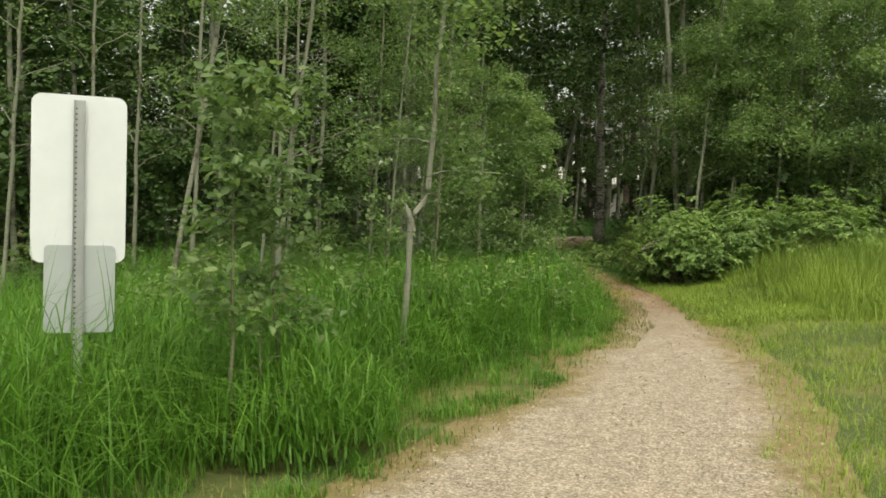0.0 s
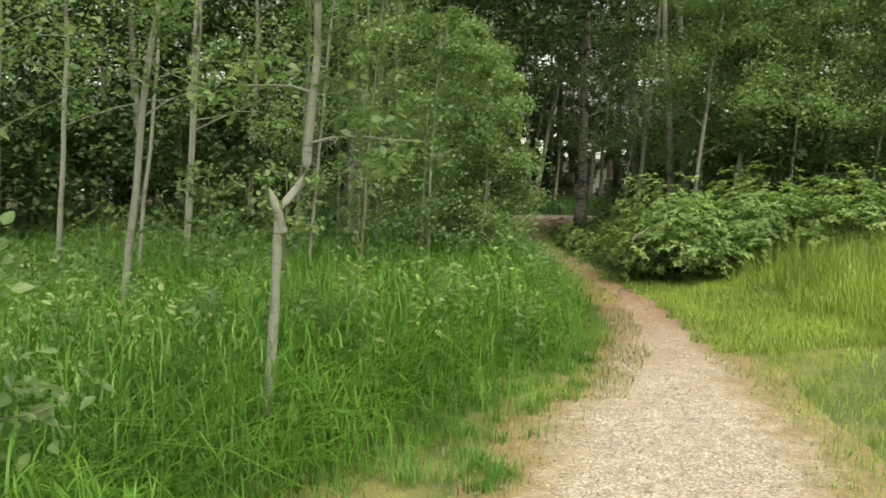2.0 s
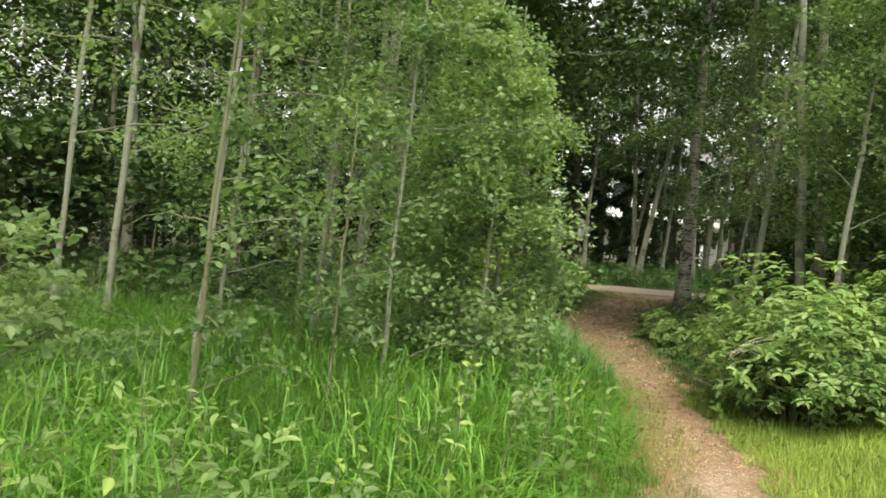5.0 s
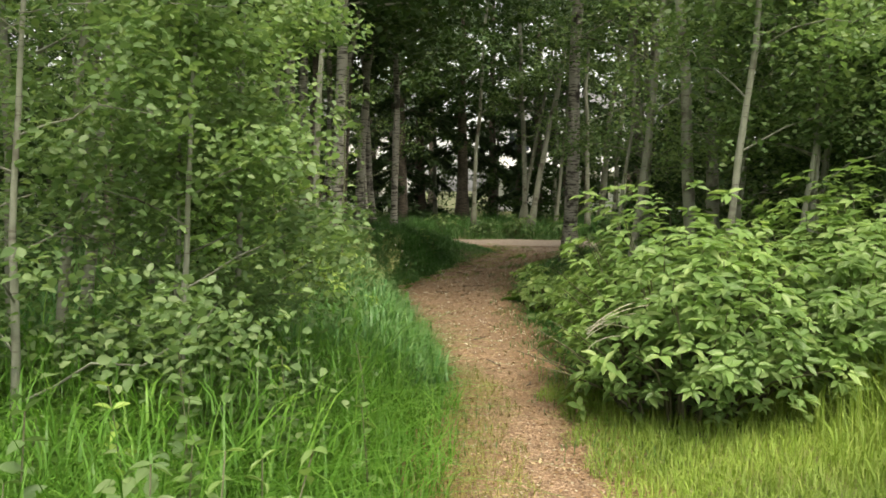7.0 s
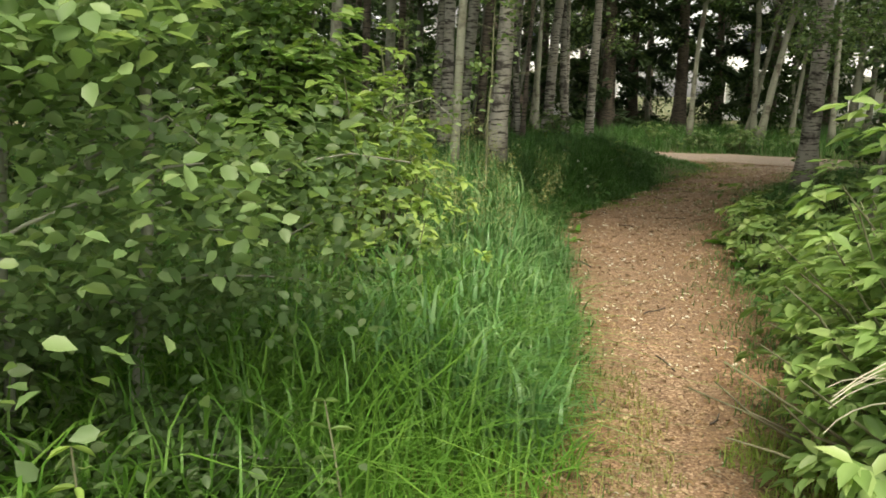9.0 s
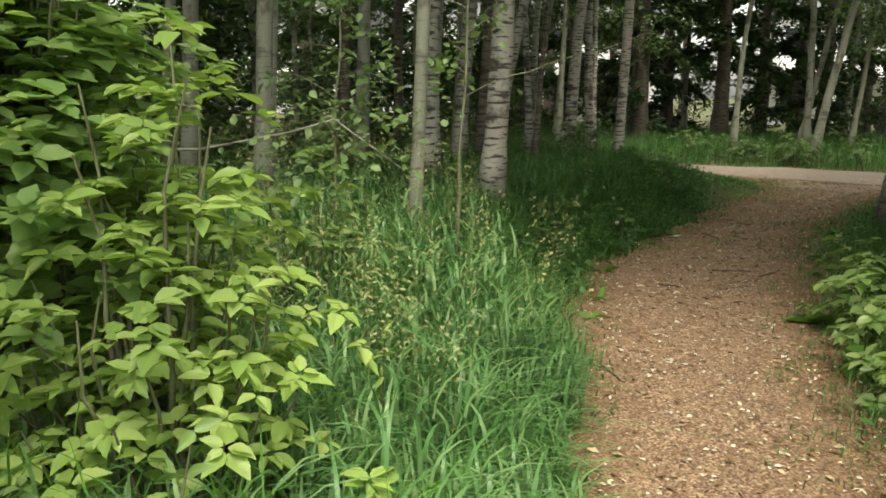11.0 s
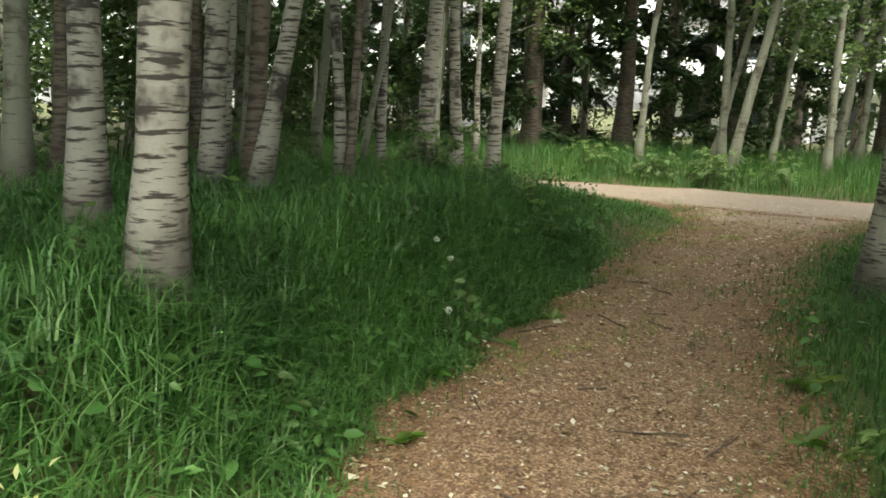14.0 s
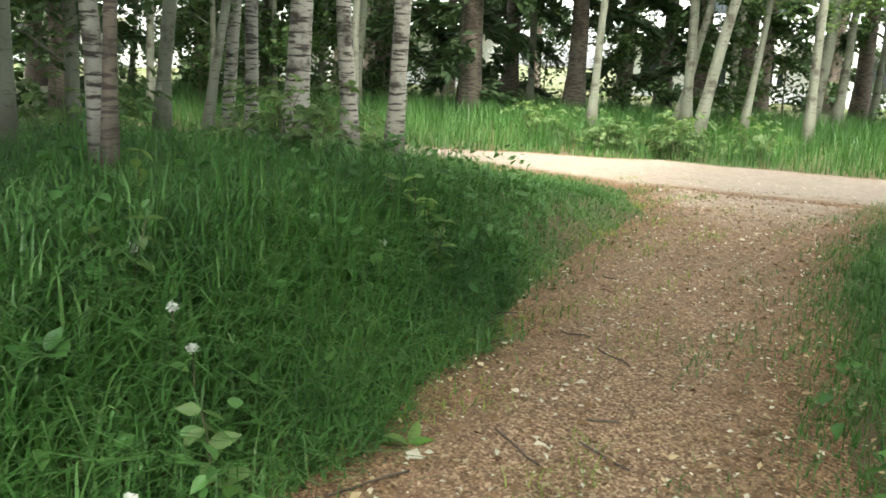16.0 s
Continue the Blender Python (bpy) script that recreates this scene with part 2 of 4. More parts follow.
def height(x, y):
    """Lie of the land: a low bank beside the path in the wood and a rise past the cross trail."""
    x, y = np.asarray(x, float), np.asarray(y, float)
    dl, dr = left_edge(y) - x, x - right_edge(y)
    bank = 0.52 * smooth(dl, 0.1, 1.15) * smooth(y, 16.5, 19.5) * (1 - smooth(y, 26, 31))
    bank = bank + 0.12 * smooth(dr, 0.3, 2.0) * (1 - smooth(y, 26, 30))
    rise = 0.25 * smooth(y - trail_back(x), 0.1, 4.0)
    lumps = 0.025 * np.sin(x * 1.7 + y * 0.6) * np.sin(y * 1.3 - x * 0.4) * smooth(np.maximum(dl, dr), 0.2, 1.2)
    return bank + rise + lumps * (1 - smooth(y, 28, 30))


rng = np.random.default_rng(7)


# ---- mesh makers ----
def mesh_from(name, verts, faces, material, smooth_shade=False):
    """Faces: list of index arrays of one width each, shape (n, k)."""
    me = bpy.data.meshes.new(name)
    verts = np.asarray(verts, np.float32)
    me.vertices.add(len(verts))
    me.vertices.foreach_set("co", verts.ravel())
    loops = np.concatenate([f.ravel() for f in faces]).astype(np.int32)
    totals = np.concatenate([np.full(len(f), f.shape[1]) for f in faces]).astype(np.int32)
    starts = np.concatenate([[0], np.cumsum(totals)[:-1]]).astype(np.int32)
    me.loops.add(len(loops))
    me.loops.foreach_set("vertex_index", loops)
    me.polygons.add(len(totals))
    me.polygons.foreach_set("loop_start", starts)
    me.polygons.foreach_set("loop_total", totals)
    if smooth_shade:
        me.polygons.foreach_set("use_smooth", np.ones(len(totals), bool))
    me.materials.append(material)
    me.update(calc_edges=True)
    return me


def child(name, me, parent, label=""):
    ob = new(name, me)
    ob.parent = parent
    return tagged(ob, label)


def part(name, bm, material, parent, label=""):
    me = bpy.data.meshes.new(name)
    bm.to_mesh(me)
    bm.free()
    me.materials.append(material)
    return child(name, me, parent, label)


def box(bm, x0, y0, z0, x1, y1, z1, bevel=0.0):
    r = bmesh.ops.create_cube(bm, size=1, matrix=Matrix.LocRotScale(((x0 + x1) / 2, (y0 + y1) / 2, (z0 + z1) / 2), None, (x1 - x0, y1 - y0, z1 - z0)))
    if bevel:
        bmesh.ops.bevel(bm, geom=list({e for v in r["verts"] for e in v.link_edges}), offset=bevel, segments=2, affect="EDGES")
    return bm


def tube(points, radii, sides):
    """Verts and quads of a tapering tube along the points."""
    pts = np.asarray(points, float)
    tang = np.gradient(pts, axis=0)
    tang /= np.linalg.norm(tang, axis=1)[:, None] + 1e-9
    ref = np.where(np.abs(tang[:, 2:3]) > 0.9, [[1.0, 0, 0]], [[0, 0, 1.0]])
    u = np.cross(tang, ref)
    u /= np.linalg.norm(u, axis=1)[:, None]
    w = np.cross(tang, u)
    a = np.linspace(0, 2 * np.pi, sides, endpoint=False)
    ring = np.cos(a)[None, :, None] * u[:, None] + np.sin(a)[None, :, None] * w[:, None]
    v = (pts[:, None] + ring * np.asarray(radii)[:, None, None]).reshape(-1, 3)
    i = np.arange(len(pts) - 1)[:, None] * sides
    j = np.arange(sides)[None, :]
    k = (j + 1) % sides
    f = np.stack([i + j, i + k, i + k + sides, i + j + sides], -1).reshape(-1, 4)
    return v, f


def leaves_mesh(name, centres, sizes, material, r, up=0.9, wide=0.85, fine=False, along=None, face=None):
    """A leaf, folded on its midrib, at each centre."""
    n = len(centres)
    sizes = sizes[:n]
    nor = r.normal(size=(n, 3))
    nor[:, 2] = np.abs(nor[:, 2]) + up
    if face is not None:
        nor = nor * 0.45 + face
    nor /= np.linalg.norm(nor, axis=1)[:, None]
    d = r.normal(size=(n, 3)) if along is None else along + r.normal(size=(n, 3)) * 0.35
    d[:, 2] -= 0.25
    d -= (d * nor).sum(1)[:, None] * nor
    d /= np.linalg.norm(d, axis=1)[:, None] + 1e-9
    s = np.cross(d, nor)
    if fine and n < 3400:
        tpl = [(0, 0, 0), (-0.24, 0.12, 0.05), (-0.38, 0.34, 0.09), (-0.27, 0.66, 0.06), (0, 1, -0.12), (0.27, 0.66, 0.06), (0.38, 0.34, 0.09), (0.24, 0.12, 0.05)]
        quads = [(0, 4, 3, 2, 1), (0, 7, 6, 5, 4)]
    elif fine:
        tpl = [(0, 0, 0), (-0.34, 0.22, 0.08), (-0.36, 0.55, 0.09), (0, 1, -0.06), (0.36, 0.55, 0.09), (0.34, 0.22, 0.08)]
        quads = [(0, 3, 2, 1), (0, 5, 4, 3)]
    else:
        tpl = [(0, 0, 0), (-0.42, 0.45, 0.1), (0, 1, -0.04), (0.42, 0.45, 0.1)]
        quads = [(0, 2, 1), (0, 3, 2)]
    tpl = np.array(tpl) * (wide, 1, 1)
    v = centres[:, None] + sizes[:, None, None] * (tpl[None, :, :1] * s[:, None] + tpl[None, :, 1:2] * d[:, None] + tpl[None, :, 2:] * nor[:, None])
    idx = np.arange(n)[:, None, None] * len(tpl) + np.array(quads)[None]
    return mesh_from(name, v.reshape(-1, 3), [idx.reshape(-1, len(quads[0]))], material)


def blades(name, x, y, hgt, width, material, r, lean=0.5, segs=3, label="", category="grass", lift=0.0):
    """Bent, tapering grass blades rooted on the ground, one object."""
    n = len(x)
    a = r.uniform(0, 2 * np.pi, n)
    out = np.stack([np.cos(a), np.sin(a)], 1)
    side = np.stack([-np.sin(a), np.cos(a)], 1)
    bend = hgt * np.abs(r.normal(lean, 0.38, n))
    z0 = height(x, y) - 0.01 + lift
    ts = np.linspace(0, 1, segs + 1)
    rows = []
    for i, t in enumerate(ts):
        px = x + out[:, 0] * bend * t ** 2.2
        py = y + out[:, 1] * bend * t ** 2.2
        pz = z0 + hgt * (t - 0.42 * np.clip(bend / hgt, 0, 1.5) * t ** 3)
        w = width * (1 - t) ** 0.6 * 0.5 + 0.0004
        if i < segs:
            rows.append(np.stack([px - side[:, 0] * w, py - side[:, 1] * w, pz], 1))
            rows.append(np.stack([px + side[:, 0] * w, py + side[:, 1] * w, pz], 1))
        else:
            rows.append(np.stack([px, py, pz], 1))
    k = len(rows)
    v = np.stack(rows, 1).reshape(-1, 3)
    b = np.arange(n)[:, None] * k
    quads = np.concatenate([b + np.array([[2 * i, 2 * i + 1, 2 * i + 3, 2 * i + 2]]) for i in range(segs - 1)])
    tris = b + np.array([[2 * segs - 2, 2 * segs - 1, 2 * segs]])
    ob = new(name, mesh_from(name, v, [quads, tris], material))
    return tagged(ob, label, category, kind="stuff")


def scatter(n, x0, x1, y0, y1, keep, r):
    x, y = r.uniform(x0, x1, n), r.uniform(y0, y1, n)
    k = keep(x, y)
    return x[k], y[k]


def off_path(c, x, y, margin=0.12, top=2.7):
    """Leaves that would hang into the walking space are left off, as passers-by keep them trimmed."""
    wx, wy = c[:, 0] + x, c[:, 1] + y
    return ~((wx > left_edge(wy) - margin) & (wx < right_edge(wy) + margin) & (wy < 31) & (c[:, 2] < top))


# ---- ground, path, cross trail ----
gx = np.concatenate([-np.geomspace(900, 14, 14), np.arange(-12, 14.01, 0.3), np.geomspace(16, 900, 14)])
gy = np.concatenate([-np.geomspace(900, 8, 12), np.arange(-6, 46.01, 0.3), np.geomspace(48, 1500, 14)])
GX, GY = np.meshgrid(gx, gy)
nx, ny = len(gx), len(gy)
gi = (np.arange(ny - 1)[:, None] * nx + np.arange(nx - 1)[None]).ravel()
tagged(new("ground", mesh_from("ground", np.stack([GX.ravel(), GY.ravel(), height(GX, GY).ravel()], 1),
       [np.stack([gi, gi + 1, gi + nx + 1, gi + nx], 1)], M_GROUND, True)), "forest floor of dark soil, moss and dry thatch", "ground", kind="structure")


def strip(name, s, a, b, vertical, across, material, label, z):
    """A sheet between two wavering edges, worn slightly hollow."""
    rr = np.random.default_rng(len(name))
    wob = np.convolve(rr.normal(0, 0.12, len(s) + 8), np.ones(7) / 7, "same")[4:-4]
    wob2 = np.convolve(rr.normal(0, 0.12, len(s) + 8), np.ones(7) / 7, "same")[4:-4]
    u = np.linspace(0, 1, across)[None]
    lo, hi = (a + wob)[:, None], (b + wob2)[:, None]
    w = (lo - 0.4) * (1 - u) + (hi + 0.4) * u
    inside = np.minimum(w - lo, hi - w)
    ss = np.repeat(s[:, None], across, 1)
    zz = z * smooth(inside, -0.42, 0.05) + np.where((u == 0) | (u == 1), -0.03, 0.0)
    zz = zz + 0.006 * np.sin(ss * 3.1 + w * 2.2) * np.sin(w * 4.7)
    v = np.stack([ss, w, zz] if vertical else [w, ss, zz], -1).reshape(-1, 3)
    i = (np.arange(len(s) - 1)[:, None] * across + np.arange(across - 1)[None]).ravel()
    f = np.stack([i, i + 1, i + across + 1, i + across], 1)
    if vertical:
        f = f[:, ::-1]
    me = mesh_from(name, v, [f], material, True)
    me.attributes.new("wear", "FLOAT", "POINT").data.foreach_set("value", inside.ravel().astype(np.float32))
    return tagged(new(name, me), label, "path", kind="structure")


py_ = np.arange(-7, 31.3, 0.11)
strip("path", py_, left_edge(py_), right_edge(py_), False, 34, M_PATH, "footpath of pale gravel turning to brown wood chips and leaf litter", 0.035)
tx_ = np.arange(-1.0, 13, 0.14)
strip("road", tx_, trail_front(tx_), trail_back(tx_), True, 20, M_PATH, "cross trail of pale trodden dust and fine gravel", 0.045)

# ---- grass ----
r = np.random.default_rng(11)


def clump(x, y, s=1.0, k=0.0):
    return np.sin(x * 2.3 * s + k) * np.sin(y * 1.9 * s + 1.3 * k) * 0.5 + np.sin(x * 5.1 * s - y * 3.7 * s + k) * 0.5


def fringe(y):
    return np.interp(y, [0, 4, 6, 8, 10, 12, 15], [1.3, 1.0, 0.85, 0.6, 0.3, 0.12, 0.1])


x, y = scatter(88000, -6.5, 2.2, 0.5, 15.5, lambda x, y: (left_edge(y) - x > fringe(y) + 0.12 * clump(x, y, 3)) & (r.random(len(x)) < np.clip(1.5 - (left_edge(y) - x) / 9, 0.2, 1) * smooth(x + 0.4 * clump(y, y), -6.6, -5.2) * smooth(y, 0.4, 1.6)), r)
edge = smooth(left_edge(y) - x - fringe(y), 0, 0.6)
hg = (0.34 + 0.55 * edge) * (1 + 0.2 * clump(x, y) + 0.16 * clump(x, y, 2.7, 2)) * r.uniform(0.45, 1.2, len(x))
hg = hg * (1 + 0.5 * np.exp(-((x + 2.3) ** 2 + (y - 4.1) ** 2) / 1.0))
blades("tall_grass", x, y, hg, r.uniform(0.005, 0.013, len(x)), M_GRASS, r, 0.9, 4, "tall bright green brome grass beside the path")
x, y = scatter(80000, -4, 2.2, 1.5, 14, lambda x, y: (np.abs(left_edge(y) - x - 0.5 * fringe(y)) < 0.5 * fringe(y) + 0.16) & (r.random(len(x)) < 0.45 + 0.5 * clump(x, y, 2)), r)
blades("dry_grass", x, y, r.uniform(0.025, 0.10, len(x)), r.uniform(0.003, 0.006, len(x)), M_DRYGRASS, r, 0.7, 2, "short dry trampled grass along the path edge", lift=0.025)
x, y = scatter(135000, 0.8, 7.5, 1.5, 15.5, lambda x, y: (x - right_edge(y) > -0.05 + 0.1 * clump(x, y, 3)) & (x - right_edge(y) < 4.2) & (r.random(len(x)) < 0.7 + 0.4 * clump(x, y, 2, 1)), r)
blades("short_grass", x, y, r.uniform(0.03, 0.11, len(x)) * (1 + 0.8 * smooth(x - right_edge(y), 1, 2.5)), r.uniform(0.003, 0.007, len(x)), M_LAWN, r, 0.6, 2, "short yellow-green grass worn beside the gravel", lift=0.02)
x, y = scatter(46000, 3.4, 9.5, 7, 16, lambda x, y: (x - right_edge(y) > 1.25 + 0.25 * clump(x, y) + 0.12 * np.maximum(12 - y, 0)) & (y > 8 + 0.8 * clump(x, x)) & (x < 9 + 0.5 * clump(y, y)) & (r.random(len(x)) < smooth(y, 7, 9.5)), r)
blades("tall_grass", x, y, (0.12 + 0.14 * smooth(y, 7.5, 10) + 0.3 * smooth(x - right_edge(y), 1.2, 2.6) * smooth(y, 7.5, 10) + 0.28 * smooth(x - right_edge(y), 1.1, 2.2) * smooth(y, 9.5, 12) * (1 + 0.4 * clump(x, y, 0.7, 1))) * r.uniform(0.5, 1.2, len(x)), r.uniform(0.005, 0.010, len(x)), M_LAWN, r, 0.4, 3, "tall yellow-green meadow grass in front of the shrub")
x, y = scatter(135000, -7, 3.0, 14.3, 32.2, lambda x, y: (left_edge(y) - x > 0.02 + 0.14 * clump(x, y, 2)) & (y < trail_front(x) - 0.1) & (r.random(len(x)) < np.clip(1.45 - (left_edge(y) - x) / 3.2, 0.16, 1)), r)
edge = smooth(left_edge(y) - x, 0, 0.8)
tall = 1 + 0.35 * (1 - smooth(y, 17.8, 19.5))
low = 1 - 0.7 * smooth(y, 23.5, 28) * smooth(x, -0.6, 1.0)
hg = tall * low * (0.12 + 0.30 * edge) * (1 + 0.2 * clump(x, y)) * r.uniform(0.55, 1.2, len(x))
blades("woodland_grass", x, y, hg, r.uniform(0.007, 0.015, len(x)), M_WOODGRASS, r, 0.8, 3, "lush dark green grass covering the woodland floor")
x, y = scatter(75000, 2.4, 8.5, 15, 31, lambda x, y: (x - right_edge(y) > 0.02 + 0.12 * clump(x, y, 2)) & (y < trail_front(x) - 0.1) & (r.random(len(x)) < np.clip(1.3 - (x - right_edge(y)) / 2.6, 0.1, 1)), r)
hg = (0.08 + 0.27 * smooth(x - right_edge(y), 0, 1.1)) * r.uniform(0.55, 1.2, len(x))
blades("woodland_grass", x, y, hg, r.uniform(0.005, 0.011, len(x)), M_WOODGRASS, r, 0.55, 3, "green grass on the shaded verge of the path")
x, y = scatter(42000, -9, 12, 33, 44, lambda x, y: (y > trail_back(x) + 0.12 + 0.12 * clump(x, y, 2)) & (r.random(len(x)) < np.clip(1.3 - (y - 34) / 9, 0.2, 1)), r)
blades("woodland_grass", x, y, (0.2 + 0.35 * smooth(y - trail_back(x), 0.1, 1.2)) * r.uniform(0.6, 1.2, len(x)), r.uniform(0.009, 0.018, len(x)), M_WOODGRASS, r, 0.45, 2, "green grass bank beyond the cross trail")

x, y = scatter(8400, -1.8, 1.9, 14.1, 18.9, lambda x, y: (left_edge(y) - x > 0.1 + 0.08 * clump(x, y, 2)) & (r.random(len(x)) < 1 - smooth(y, 17.8, 18.9)), r)
stem = (0.25 + 0.42 * smooth(left_edge(y) - x, 0.05, 0.6)) * r.uniform(0.6, 1.15, len(x))
blades("arching_grass", x, y, stem, r.uniform(0.010, 0.018, len(x)), M_ARCH, r, 0.5, 3, "lush light green grass stems")
ii = np.repeat(np.arange(len(x)), 4)
n = len(ii)
blades("arching_grass", x[ii] + r.normal(0, 0.03, n), y[ii] + r.normal(0, 0.03, n), r.uniform(0.12, 0.26, n), r.uniform(0.010, 0.019, n), M_ARCH, r, 0.95, 4, "broad arching leaves of lush light green grass", lift=stem[ii] * r.uniform(0.15, 0.85, n))
n = 2600
a, q = r.uniform(0, 2 * np.pi, n), 0.6 * np.sqrt(r.random(n))
blades("arching_grass", -1.0 + q * np.cos(a), 4.85 + q * np.sin(a), r.uniform(0.15, 0.3, n), r.uniform(0.008, 0.015, n), M_GRASS, r, 0.9, 4, "clump of broad arching grass at the meadow's edge", lift=r.uniform(0.05, 0.62, n) * (1.1 - q))
x, y = scatter(26000, -4.5, 1.8, 2.5, 13.5, lambda x, y: (left_edge(y) - x > fringe(y) + 0.25) & (left_edge(y) - x < 3.2), r)
blades("tall_grass", x, y, r.uniform(0.12, 0.28, len(x)), r.uniform(0.006, 0.012, len(x)), M_GRASS, r, 1.0, 3, "arching upper leaves of the tall green grass", lift=r.uniform(0.25, 0.68, len(x)) * smooth(left_edge(y) - x - fringe(y), 0.0, 0.7))
ty = r.uniform(3.0, 12.0, 170)
tx = left_edge(ty) - r.uniform(0.0, 1.0, 170) * fringe(ty)
ii = np.repeat(np.arange(170), 45)
x, y = tx[ii] + r.normal(0, 0.05, len(ii)), ty[ii] + r.normal(0, 0.05, len(ii))
blades("grass_tufts", x, y, r.uniform(0.05, 0.17, len(ii)), r.uniform(0.003, 0.006, len(ii)), M_GRASS, r, 0.7, 2, "small green grass tufts in the dry verge", lift=0.025)
x, y = scatter(60000, 0.5, 5.5, 13, 31, lambda x, y: (np.abs(left_edge(y) - x - 0.05) < 0.3 * r.random(len(x)) ** 1.5) | (np.abs(x - right_edge(y) - 0.08) < 0.32 * r.random(len(x)) ** 1.5), r)
k = (r.random(len(x)) < 0.5 + 0.5 * clump(x, y, 2, 4))
x, y = x[k], y[k]
blades("verge_grass", x, y, r.uniform(0.03, 0.14, len(x)), r.uniform(0.004, 0.008, len(x)), M_WOODGRASS, r, 0.8, 2, "sparse short grass creeping over the path edge", lift=0.025)

x, y = scatter(42000, 2.3, 5.2, 9.5, 14.8, lambda x, y: (x - right_edge(y) > -0.06 + 0.1 * clump(x, y, 3)) & (x - right_edge(y) < 1.9), r)
blades("meadow_grass", x, y, r.uniform(0.04, 0.15, len(x)), r.uniform(0.003, 0.007, len(x)), M_LAWN, r, 0.7, 2, "thin yellowing grass in front of the shrub", lift=0.02)
x, y = scatter(22000, 0.8, 2.7, 8.0, 15.5, lambda x, y: np.abs(left_edge(y) - x + 0.08) < 0.24 + 0.08 * clump(x, y, 2), r)
blades("dry_grass", x, y, r.uniform(0.03, 0.12, len(x)), r.uniform(0.003, 0.006, len(x)), M_DRYGRASS, r, 0.8, 2, "strip of dry straw-coloured grass along the path", lift=0.025)

x, y = scatter(24000, -1.6, 1.6, 20.3, 26, lambda x, y: left_edge(y) - x > 0.1 + 0.12 * clump(x, y, 2), r)
blades("woodland_grass", x, y, (0.16 + 0.24 * smooth(left_edge(y) - x, 0, 0.7)) * r.uniform(0.6, 1.2, len(x)), r.uniform(0.008, 0.015, len(x)), M_WOODGRASS, r, 0.85, 3, "thick green grass on the bank under the birches")

x, y = scatter(21000, -2.2, 1.7, 18.2, 28, lambda x, y: left_edge(y) - x > 0.12 + 0.1 * clump(x, y, 2), r)
top = 0.27 * smooth(left_edge(y) - x, 0.05, 0.9) * (1 - smooth(y, 23.0, 26.5))
blades("woodland_grass", x[::2], y[::2], r.uniform(0.10, 0.24, len(x))[::2], r.uniform(0.007, 0.014, len(x))[::2], M_WOODGRASS, r, 0.95, 3, "arching upper leaves of the woodland grass", lift=(top * r.uniform(0.2, 1.0, len(x)))[::2])
blades("arching_grass", x[1::2], y[1::2], r.uniform(0.10, 0.24, len(x))[1::2], r.uniform(0.006, 0.012, len(x))[1::2], M_ARCH, r, 0.95, 3, "pale arching grass leaves on the woodland bank", lift=(top * r.uniform(0.2, 1.0, len(x)))[1::2])
x, y = scatter(30000, 0.0, 4.5, 22, 31.5, lambda x, y: (left_edge(y) - x < 0.3) & (left_edge(y) - x > -0.75) & (clump(x, y, 1.6, 3) + r.normal(0, 0.3, len(x)) > 0.35), r)
blades("verge_grass", x, y, r.uniform(0.03, 0.11, len(x)), r.uniform(0.004, 0.007, len(x)), M_LAWN, r, 0.8, 2, "thin patches of short grass on the trodden corner", lift=0.025)
x, y = scatter(26000, 2.3, 5.5, 17, 31, lambda x, y: (x - right_edge(y) < 0.6) & (x - right_edge(y) > -0.45) & (clump(x, y, 1.5, 5) + r.normal(0, 0.3, len(x)) > 0.3), r)
blades("verge_grass", x, y, r.uniform(0.03, 0.12, len(x)), r.uniform(0.004, 0.007, len(x)), M_WOODGRASS, r, 0.8, 2, "thin patches of short grass over leaf litter", lift=0.025)

# ---- trees ----


